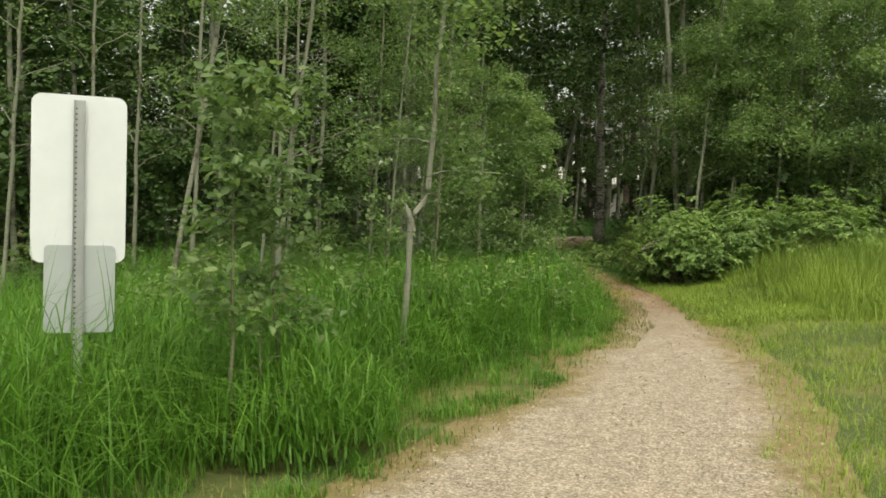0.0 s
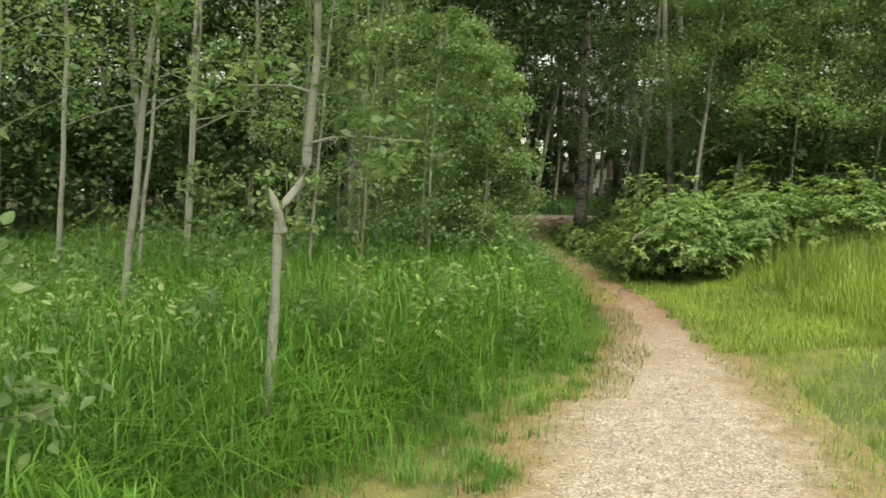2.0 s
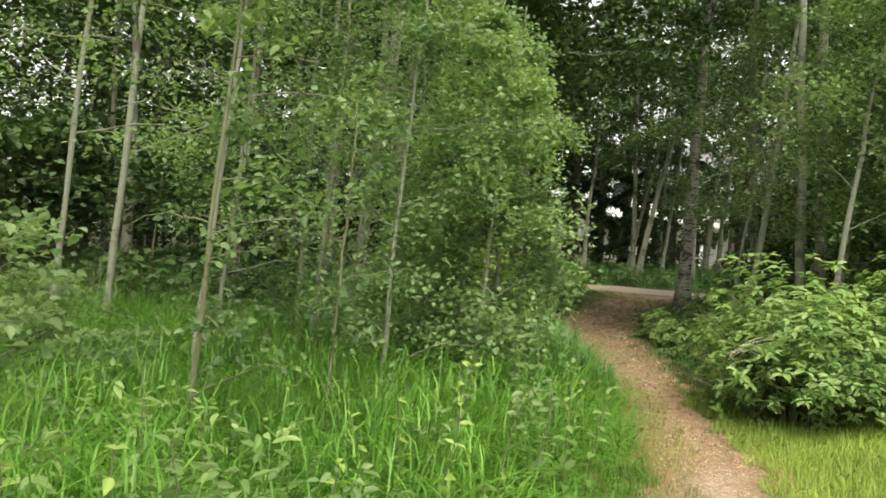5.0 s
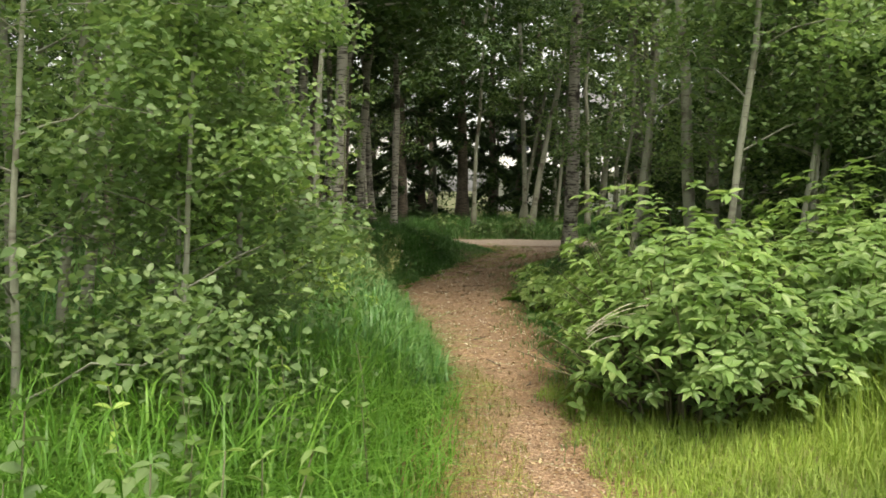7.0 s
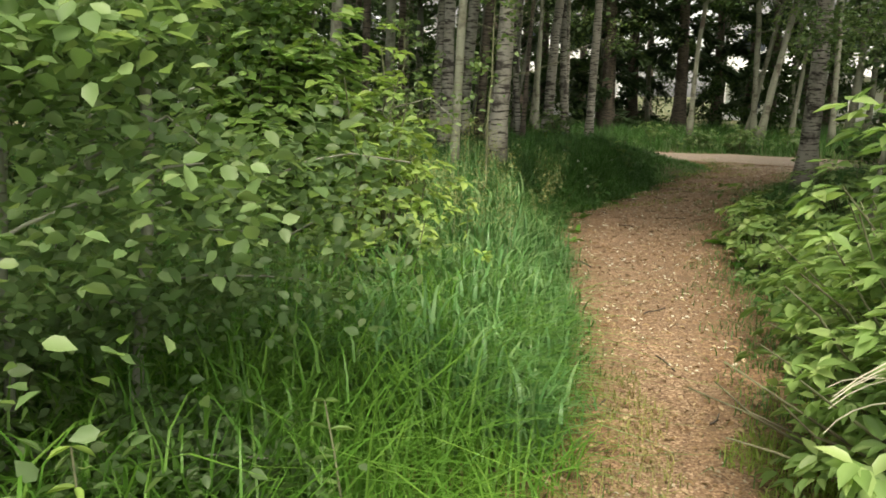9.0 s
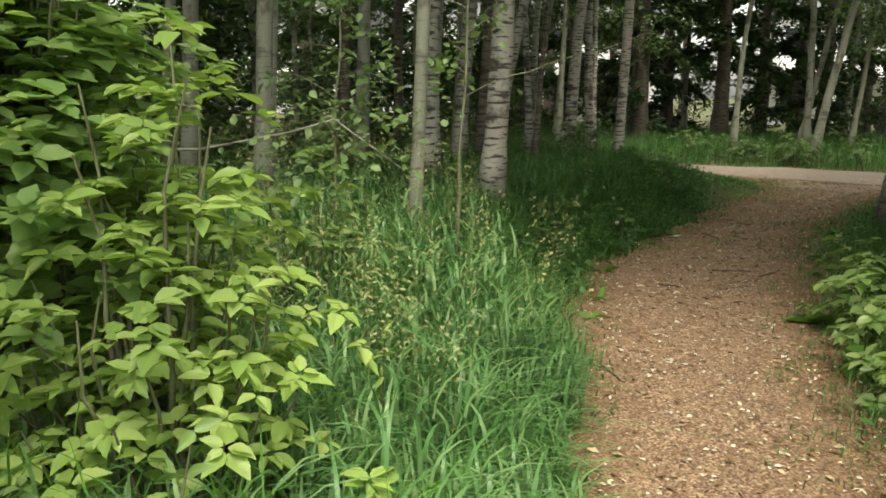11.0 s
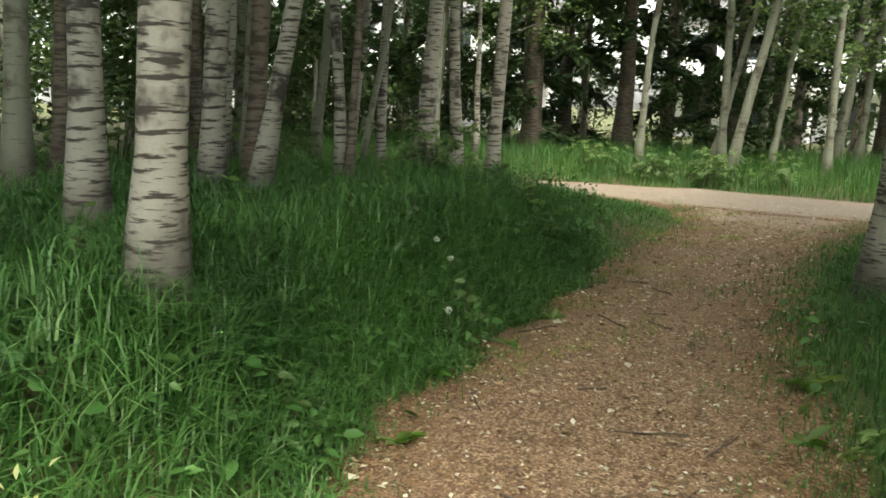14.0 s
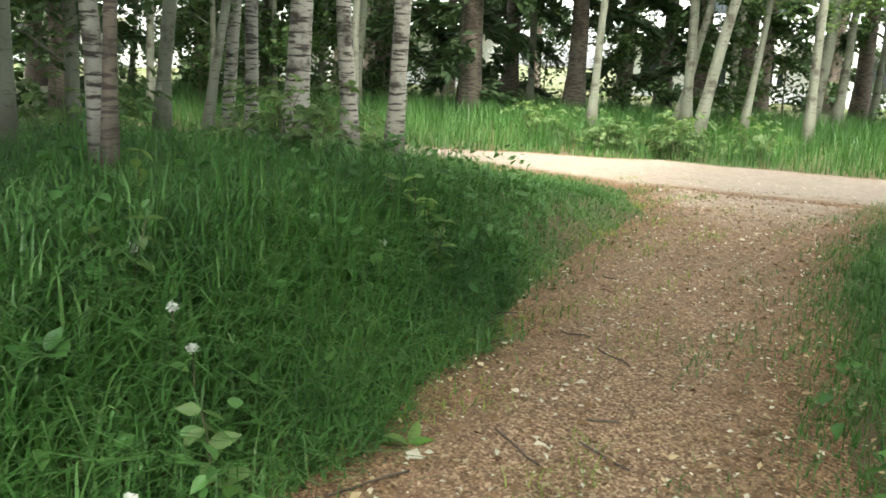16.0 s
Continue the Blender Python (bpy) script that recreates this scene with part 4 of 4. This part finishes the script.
# ---- shrubs and undergrowth ----
def shrub(name, x, y, rx, ry, hz, nstem, nleaf, leaf, foliage, seed, label, wide=0.8, up=1.3, low=0.05):
    """Many arching stems, leaves thickest on the outside."""
    r = np.random.default_rng(seed)
    root = tagged(new(name), label, "shrub")
    root.location = (x, y, float(height(x, y)) - 0.02)
    ends = []
    for i in range(nstem):
        a, q = r.uniform(0, 2 * np.pi), np.sqrt(r.uniform(0.02, 1))
        top = hz * (1 - 0.62 * q ** 2.2) * r.uniform(0.75, 1.12)
        e = np.array([rx * q * np.cos(a), ry * q * np.sin(a), top])
        u = np.linspace(0, 1, 6)[:, None]
        b = np.array([e[0] * 0.35, e[1] * 0.35, 0])
        p = b + (e - b) * np.concatenate([u ** 1.3, u ** 1.3, u ** 0.75], 1) + r.normal(0, 0.02, (6, 3)) * u
        v, f = tube(p, 0.008 * (1 - 0.75 * u[:, 0]) * (1 + hz * 0.3), 5)
        child("stem", mesh_from("stem", v, [f], M_STEM, True), root)
        ends.append(p)
    E = np.array(ends)
    n = nleaf
    pick = r.integers(0, nstem, n)
    u = r.beta(2.2, 0.9, n) * 5
    i = np.minimum(u.astype(int), 4)
    w = (u - i)[:, None]
    c = E[pick, i] * (1 - w) + E[pick, i + 1] * w
    # leaves stand in small whorls at the twig ends, facing outwards
    whorl = np.arange(n) // 7
    c = c[whorl * 7] + r.normal(size=(n, 3))[whorl * 7] * leaf * 1.7
    out = c * (1, 1, 0.3) + (0, 0, 0.15 * hz)
    out /= np.linalg.norm(out, axis=1)[:, None] + 1e-6
    a = np.arange(n) % 7 * 0.9 + r.uniform(0, 6.28, n)[whorl * 7]
    side = np.cross(out, (0.0, 0.0, 1.0))
    side /= np.linalg.norm(side, axis=1)[:, None] + 1e-6
    rise = np.cross(side, out)
    ray = np.cos(a)[:, None] * side + np.sin(a)[:, None] * rise + 0.35 * out
    c = c + ray * leaf * 0.12 + out * (leaf * 0.5 * r.random(n))[:, None]
    ok = (c[:, 2] > low) & off_path(c, x, y, 0.0)
    c, ray, out = c[ok], ray[ok], out[ok]
    n = len(c)
    child("foliage", leaves_mesh("foliage", c, r.uniform(0.6, 1.3, n) * leaf, foliage, r, up, wide, True, ray, out + (0, 0, 0.45)), root)
    return root


DOG = "dense light green shrub with pointed leaves beside the path"
shrub("dogwood_shrub", 3.55, 14.25, 1.15, 0.95, 1.35, 95, 9500, 0.088, M_SHRUB, 1, DOG, 0.55)
shrub("dogwood_shrub", 4.75, 14.6, 1.2, 0.95, 1.3, 95, 9500, 0.088, M_SHRUB, 2, DOG, 0.6)
shrub("dogwood_shrub", 5.95, 14.2, 1.0, 0.9, 1.4, 70, 7000, 0.088, M_SHRUB, 3, DOG, 0.6)
shrub("dogwood_shrub", 3.5, 15.9, 0.7, 0.8, 1.0, 30, 1800, 0.08, M_SHRUB, 4, "shaded shrub in the gap behind a larger one", 0.75)
UNDER = "leafy undergrowth bush at the foot of the trees"
UND = [(-0.5, 17.0, 0.5, 0.5, 0.9), (0.2, 13.0, 0.8, 0.6, 0.9), (-0.9, 12.6, 0.9, 0.6, 0.9), (-2.1, 11.9, 1.0, 0.7, 0.95), (-3.4, 10.9, 1.0, 0.7, 0.9), (-4.7, 10.6, 1.0, 0.8, 1.0), (-6.0, 11.2, 1.0, 0.8, 1.0),
       (4.3, 17.8, 0.9, 0.8, 1.1), (5.6, 18.6, 1.0, 0.8, 1.2), (7.0, 15.2, 1.0, 0.8, 1.2), (-0.4, 15.6, 1.0, 0.7, 1.1), (-2.0, 15.0, 1.1, 0.8, 1.1), (-3.9, 14.0, 1.1, 0.9, 1.1), (8.2, 14.6, 1.0, 0.8, 1.2), (3.9, 20.5, 0.8, 0.9, 0.8)]
for i, (x, y, rx, ry, hz) in enumerate(UND):
    shrub("undergrowth_shrub", x, y, rx, ry, hz, 34, 2800, 0.056, M_ASPEN, 40 + i, UNDER, 0.85)
# bright young bush beside the wood chips, passed close by
shrub("viburnum_shrub", 0.60, 15.6, 0.40, 0.40, 1.66, 50, 2300, 0.072, M_YELLOWLEAF, 71, "bright yellow-green young bush with broad leaves", 0.75, 0.8, 0.6)
shrub("raspberry_shrub", 0.55, 14.75, 0.55, 0.5, 0.85, 24, 900, 0.065, M_SHRUB, 74, "low bush with long pointed leaves in the grass", 0.55, 0.9, 0.25)
shrub("viburnum_shrub", -0.15, 15.8, 0.5, 0.5, 2.5, 80, 9500, 0.085, M_VIBURNUM, 72, "tall leafy bush with heart-shaped leaves", 0.9, 0.7, 0.5)
shrub("viburnum_shrub", 0.1, 17.35, 0.5, 0.35, 0.95, 22, 520, 0.07, M_SHRUB, 73, "leafy bush under the birches", 0.85)
for i, (x, y, rx, hz) in enumerate([(2.95, 18.75, 0.3, 0.42), (2.95, 19.6, 0.32, 0.4), (3.3, 18.0, 0.5, 0.6), (3.05, 20.6, 0.3, 0.35), (3.4, 17.0, 0.5, 0.6)]):
    shrub("verge_shrub", x, y, rx, rx * 1.3, hz, 16, 330, 0.085, M_SHRUB, 80 + i, "low broad-leaved bush on the path's verge", 0.85)
for i, (x, y, rx, hz) in enumerate([(3.25, 34.6, 0.55, 0.75), (1.0, 35.4, 0.7, 0.6), (2.2, 35.0, 0.5, 0.55), (-0.2, 26.5, 0.35, 0.75), (-2.0, 30.2, 0.8, 0.9), (-1.2, 30.9, 0.8, 0.8), (5.4, 31.6 - 2.5, 0.3, 0.9), (4.6, 35.2, 0.8, 0.5), (-3.4, 25.6, 0.9, 0.9), (-2.4, 21.8, 0.7, 0.7), (-2.9, 27.8, 0.9, 0.9), (-4.6, 23.6, 0.9, 0.9)]):
    shrub("woodland_shrub", x, y, rx, rx, hz, 18, 620, 0.085, M_ASPEN, 90 + i, "small leafy bush on the woodland floor", 0.85)


def weed(name, x, y, hgt, nleaf, leaf, foliage, seed, label, wide=0.5):
    """An upright stem with pairs of long leaves."""
    r = np.random.default_rng(seed)
    root = tagged(new(name), label, "plant")
    root.location = (x, y, float(height(x, y)) - 0.01)
    u = np.linspace(0, 1, 6)
    p = np.stack([0.06 * u * u * r.normal(), 0.06 * u * u * r.normal(), hgt * u], 1)
    v, f = tube(p, 0.006 * (1 - 0.6 * u), 5)
    child("stem", mesh_from("stem", v, [f], M_STEM, True), root)
    t = np.repeat(np.linspace(0.25, 1, nleaf // 2), 2)
    a = np.arange(len(t)) * np.pi + np.repeat(np.arange(len(t) // 2) * 1.57, 2) + r.normal(0, 0.2, len(t))
    c = np.stack([np.interp(t, u, p[:, k]) for k in range(3)], 1)
    d = np.stack([np.cos(a), np.sin(a), 0.35 + 0 * a], 1)
    for i in range(len(t)):
        child("leaf", leaves_mesh("leaf", c[i:i + 1], np.array([leaf * (1.25 - 0.6 * t[i])]), foliage, r, 1.6, wide, True, d[i:i + 1]), root)
    return root


wr = np.random.default_rng(5)
for i, (x, y, h) in enumerate([(0.95, 10.3, 0.95), (1.15, 10.15, 0.85), (1.3, 10.45, 0.75), (0.75, 10.0, 0.8), (0.3, 9.6, 0.75), (0.0, 9.2, 0.7), (0.6, 9.3, 0.7), (1.5, 11.2, 0.7), (1.7, 12.2, 0.6), (1.3, 12.4, 0.8), (0.2, 10.3, 0.85), (1.6, 13.0, 0.7), (0.9, 11.6, 0.8), (-0.3, 8.7, 0.7),
                               (1.0, 15.05, 0.9), (0.95, 16.35, 0.75), (0.72, 16.7, 0.62), (0.4, 17.1, 0.95), (1.05, 16.9, 0.5), (0.2, 18.0, 0.8), (0.5, 17.6, 0.7)]):
    weed("broadleaf_weed", x, y, h, 16, 0.095, M_SHRUB if i % 3 else M_YELLOWLEAF, 200 + i, "upright leafy weed with paired pointed leaves in the grass", 0.34 if i % 2 else 0.6)


for i in range(25):
    y = wr.uniform(7.6, 12.3)
    x = left_edge(y) - fringe(y) - wr.uniform(0.15, 1.7)
    weed("broadleaf_weed", float(x), float(y), float(wr.uniform(0.6, 0.95)), 18, 0.09, (M_SHRUB, M_ASPEN, M_SHRUB, M_YELLOWLEAF)[i % 4], 600 + i, "leafy broad-leaved herb rising above the tall grass", 0.75)
for i in range(16):
    y = wr.uniform(20.5, 26)
    x = left_edge(y) - wr.uniform(0.3, 1.6)
    weed("woodland_herb", float(x), float(y), float(wr.uniform(0.25, 0.45)), 10, 0.12, M_SHRUB if i % 2 else M_ASPEN, 700 + i, "small leafy herb among the woodland grass", 0.7)


def rosette(x, y, seed, leaf=0.13, name="dandelion_rosette", label="low rosette of broad green leaves at the path edge", wide=0.55):
    r = np.random.default_rng(seed)
    root = tagged(new(name), label, "plant")
    root.location = (x, y, float(height(x, y)) + 0.03)
    for i in range(8):
        a = i * 0.8 + r.uniform(-0.2, 0.2)
        child("leaf", leaves_mesh("leaf", np.zeros((1, 3)), np.array([leaf * r.uniform(0.7, 1.2)]), M_SHRUB if i % 2 else M_GRASS, r, 1.2, wide, True, np.array([[np.cos(a), np.sin(a), 0.9]])), root)


for i, (x, y) in enumerate([(1.2, 19.4), (1.15, 20.0), (1.05, 21.0), (0.95, 21.9), (1.25, 22.6), (0.7, 22.3), (1.45, 23.3), (0.5, 21.6), (0.8, 23.2), (2.75, 21.6), (2.9, 22.4), (1.45, 24.4)]):
    rosette(x, y, 400 + i)
for i, (x, y) in enumerate([(2.66, 19.85), (2.8, 18.9)]):
    rosette(x, y, 430 + i, 0.27, "burdock", "burdock with a few large broad grey-green leaves", 0.95)

for i, (x, y, z) in enumerate([(0.82, 22.9, 0.36), (0.7, 23.0, 0.4), (0.45, 23.2, 0.42), (0.95, 22.3, 0.26), (1.0, 24.6, 0.3), (0.6, 25.1, 0.38)]):
    root = tagged(new("dandelion_clock"), "white dandelion seed head on a thin stalk", "flower", "dandelions in the grass")
    g = float(height(x, y))
    root.location = (x, y, g)
    v, f = tube(np.array([[0, 0, 0], [0.01, 0, z * 0.5 - g * 0.3], [0.0, 0.01, z - g * 0.4]]), [0.003, 0.0028, 0.0025], 5)
    child("stalk", mesh_from("stalk", v, [f], M_STEM, True), root)
    rr = np.random.default_rng(i)
    d = rr.normal(size=(120, 3))
    d /= np.linalg.norm(d, axis=1)[:, None]
    child("seed_head", leaves_mesh("seed_head", d * 0.014 + (0, 0.01, z - g * 0.4), np.full(120, 0.012), M_FLUFF, rr), root)

# low broad leaves among the grass, too many to count
r = np.random.default_rng(29)


def herbs(name, n, per, x0, x1, y0, y1, keep, z0, z1, spread, leaf, foliage, label, wide):
    x, y = scatter(n, x0, x1, y0, y1, keep, r)
    top = r.uniform(z0, z1, len(x))
    ii = np.repeat(np.arange(len(x)), per)
    k = len(ii)
    t = r.beta(2.0, 1.0, k)
    a = r.uniform(0, 2 * np.pi, k)
    q = spread * np.sqrt(r.random(k)) * (1.15 - 0.6 * t)
    c = np.stack([x[ii] + q * np.cos(a), y[ii] + q * np.sin(a), 0 * a], 1)
    c[:, 2] = height(c[:, 0], c[:, 1]) + top[ii] * t
    d = np.stack([np.cos(a), np.sin(a), 0.2 + 0 * a], 1)
    tagged(new(name, leaves_mesh(name, c, r.uniform(0.55, 1.25, k) * leaf, foliage, r, 1.2, wide, True, d)), label, "plant", kind="stuff")


herbs("meadow_herbs", 110, 60, -3.4, 1.6, 6.2, 9.9, lambda x, y: (left_edge(y) - x > fringe(y) + 0.25) & (clump(x, y, 0.6, 2) > -0.25), 0.55, 0.95, 0.17, 0.07, M_SHRUB, "light green leafy herbs mixed into the tall grass", 0.55)
herbs("meadow_herbs", 70, 60, -3.0, 1.8, 7.0, 11.2, lambda x, y: left_edge(y) - x > fringe(y) + 0.15, 0.5, 0.85, 0.16, 0.055, M_ASPEN, "green leafy herbs mixed into the tall grass", 0.7)
herbs("bank_herbs", 420, 9, -1.9, 1.6, 18.8, 28, lambda x, y: left_edge(y) - x > 0.05, 0.12, 0.36, 0.12, 0.075, M_WOODGRASS, "broad green leaves of low herbs on the grassy bank", 0.7)
herbs("verge_herbs", 70, 10, 2.5, 4.6, 16, 28, lambda x, y: (x - right_edge(y) > 0.1) & (x - right_edge(y) < 0.9), 0.08, 0.3, 0.12, 0.08, M_WOODGRASS, "broad green leaves of low herbs on the verge", 0.75)

# flowering grass heads
r = np.random.default_rng(31)
x, y = scatter(170, -1.0, 1.3, 16.1, 18.9, lambda x, y: left_edge(y) - x > 0.12, r)
hh = r.uniform(0.75, 1.08, len(x))
blades("flowering_grass", x, y, hh, np.full(len(x), 0.004), M_SEED, r, 0.25, 3, "pale stalks of flowering grass")
n = len(x) * 36
ii = np.repeat(np.arange(len(x)), 36)
c = np.stack([x[ii] + r.normal(0, 0.035, n), y[ii] + r.normal(0, 0.035, n), height(x[ii], y[ii]) + hh[ii] * r.uniform(0.75, 1.0, n)], 1)
tagged(new("grass_seed_heads", leaves_mesh("grass_seed_heads", c, r.uniform(0.014, 0.028, n), M_SEED, r, wide=0.45)), "pale drooping seed heads of flowering grass", "grass", kind="stuff")

# litter on the path
r = np.random.default_rng(41)


def litter(name, n, y0, y1, size, material, label, spill=0.35, wide=0.7, x0=0.0, x1=5.5):
    x, y = scatter(n, x0, x1, y0, y1, lambda x, y: (left_edge(y) - x < spill * r.random(len(x)) ** 2) & (x - right_edge(y) < spill * r.random(len(x)) ** 2), r)
    c = np.stack([x, y, np.maximum(height(x, y), 0.033) + 0.008], 1)
    tagged(new(name, leaves_mesh(name, c, r.uniform(0.4, 1.3, len(x)) * size, material, r, 3.0, wide)), label, "litter", kind="stuff")


litter("wood_chips", 26000, 12.5, 31, 0.030, M_CHIP, "brown wood chips and dry leaves scattered on the path", 0.6)
litter("pale_leaf_litter", 9500, 15.5, 32, 0.030, M_PALE, "pale dry leaves and catkin fluff on the path", 0.4)
litter("gravel", 26000, 2.5, 14.5, 0.020, M_PEBBLE, "loose pale gravel on the path", 0.3, 1.1, -3.0)
litter("brown_leaf_litter", 9000, 13.0, 31, 0.048, M_CHIP, "curled brown leaves gathered along the path's edges", 0.9, 0.6)
litter("seed_fluff", 420, 18.0, 31.5, 0.062, M_PALE, "clumps of pale seed fluff and bleached leaves on the path", 0.3, 0.8)
for i in range(26):
    x, y = r.uniform(1.2, 2.6), r.uniform(13.5, 27)
    root = tagged(new("fallen_twig"), "thin dry twig fallen on the path", "twig")
    root.location = (x, y, 0.045)
    a, ln = r.uniform(0, 6.28), r.uniform(0.05, 0.16)
    u = np.linspace(-1, 1, 5)
    v, f = tube(np.stack([np.cos(a) * ln * u, np.sin(a) * ln * u, 0.004 * np.sin(u * 3)], 1) + r.normal(0, 0.004, (5, 3)) * (1, 1, 0.1), np.full(5, 0.004), 5)
    child("twig", mesh_from("twig", v, [f], M_DARKBARK, True), root)

# dead twigs sticking out of the shrub
root = tagged(new("dead_branch"), "bare bleached dead branch caught in the shrub", "branch")
root.location = (2.85, 13.75, 0.72)
for i in range(6):
    a = r.uniform(-0.6, 0.9)
    u = np.linspace(0, 1, 6)
    p = np.stack([0.2 * (1 - u) - 0.06 * np.sin(u * 2) + 0.03 * i * (1 - u), -0.12 * u * np.cos(a) - 0.02 * i, 0.05 * i - 0.1 + 0.16 * np.sin(a) * u - 0.12 * u ** 2], 1)
    v, f = tube(p, 0.0032 * (1 - 0.6 * u), 5)
    child("twig", mesh_from("twig", v, [f], M_PALE, True), root)


# ---- road sign seen from behind ----
def rounded_plate(w, h, rad, t):
    bm = bmesh.new()
    vs = []
    for cx, cz, a0 in ((w / 2 - rad, h - rad, 0), (-w / 2 + rad, h - rad, 90), (-w / 2 + rad, rad, 180), (w / 2 - rad, rad, 270)):
        for k in range(7):
            a = radians(a0 + 15 * k)
            vs.append(bm.verts.new((cx + rad * math.cos(a), 0, cz + rad * math.sin(a))))
    fc = bm.faces.new(vs)
    ex = bmesh.ops.extrude_face_region(bm, geom=[fc])
    bmesh.ops.translate(bm, vec=(0, t, 0), verts=[v for v in ex["geom"] if isinstance(v, bmesh.types.BMVert)])
    bmesh.ops.recalc_face_normals(bm, faces=bm.faces)
    return bm


sign = tagged(new("road_sign"), "blank white back of a tall road sign on steel post", "sign")
sign.matrix_world = pose(-2.27, 4.70, 0, 0, 2.4, 22)
p = part("sign_panel", rounded_plate(0.5, 0.95, 0.055, 0.003), M_SIGN, sign, "tall white panel with rounded corners")
p.location = (0, 0, 1.12)
p = part("lower_plate", rounded_plate(0.375, 0.5, 0.03, 0.003), M_SIGNGREY, sign, "small grey plate below the panel")
p.location = (0.01, -0.012, 0.72)
post = None
for x0, y0, x1, y1 in ((-0.026, -0.022, 0.026, -0.018), (-0.03, -0.046, -0.026, -0.018), (0.026, -0.046, 0.03, -0.018)):
    q = part("flange" if post else "post", box(bmesh.new(), x0, y0, 0.0, x1, y1, 2.04, 0.0008), M_STEEL, post or sign, "galvanised steel channel post")
    post = post or q
for i in range(46):
    bm = bmesh.new()
    bmesh.ops.create_cone(bm, cap_ends=True, segments=10, radius1=0.0055, radius2=0.0055, depth=0.002, matrix=pose(-0.016, -0.0225, 0.62 + i * 0.0305, 90))
    part("hole", bm, M_HOLE, sign)

# ---- houses behind the wood ----


def house(x, y, w, d, storeys, seed):
    root = tagged(new("house"), "white clapboard house with a railed deck behind the trees", "house")
    root.location = (x, y, 0)
    hz = 2.8 * storeys
    bm = box(bmesh.new(), -w / 2, 0, -0.2, w / 2, d, hz)
    part("wall", bm, M_SIDING, root)
    for i in range(int(hz / 0.2)):
        bm = box(bmesh.new(), -w / 2 - 0.02, -0.03, i * 0.2, w / 2 + 0.02, -0.002, i * 0.2 + 0.185)
        part("siding_board", bm, M_SIDING, root)
    bm = bmesh.new()
    v = [bm.verts.new(c) for c in ((-w / 2 - 0.5, -0.6, hz), (w / 2 + 0.5, -0.6, hz), (w / 2 + 0.5, d + 0.6, hz), (-w / 2 - 0.5, d + 0.6, hz), (-w / 2 - 0.5, d / 2, hz + 2.4), (w / 2 + 0.5, d / 2, hz + 2.4))]
    for f in ((0, 1, 5, 4), (2, 3, 4, 5), (0, 4, 3), (1, 2, 5), (3, 2, 1, 0)):
        bm.faces.new([v[i] for i in f])
    part("roof", bm, M_ROOF, root)
    for s in range(storeys):
        for i in range(int(w / 2.4)):
            x0 = -w / 2 + 0.8 + i * 2.4
            win = part("window", box(bmesh.new(), x0, -0.06, 0.9 + 2.8 * s, x0 + 1.2, -0.031, 2.2 + 2.8 * s), M_GLASS, root)
            for a, b, c, e in ((x0 - 0.08, x0, 0.82, 2.28), (x0 + 1.2, x0 + 1.28, 0.82, 2.28), (x0, x0 + 1.2, 0.82, 0.9), (x0, x0 + 1.2, 2.2, 2.28)):
                part("frame", box(bmesh.new(), a, -0.1, c + 2.8 * s, b, -0.031, e + 2.8 * s), M_TRIM, win)
    deck = part("deck", box(bmesh.new(), -w / 2, -2.2, 2.6, w / 2, -0.1, 2.8), M_TRIM, root)
    part("rail", box(bmesh.new(), -w / 2, -2.2, 3.7, w / 2, -2.1, 3.8), M_TRIM, deck)
    for i in range(int(w / 0.28)):
        part("baluster", box(bmesh.new(), -w / 2 + 0.28 * i, -2.18, 2.8, -w / 2 + 0.28 * i + 0.06, -2.13, 3.7), M_TRIM, deck)
    for i in range(int(w / 3) + 1):
        part("post", box(bmesh.new(), -w / 2 + 3 * i, -2.2, -0.2, -w / 2 + 3 * i + 0.15, -2.05, 2.6), M_TRIM, deck)


house(-9, 58, 13, 9, 2, 1)
house(9, 60, 12, 9, 2, 2)
house(-27, 60, 12, 9, 2, 3)
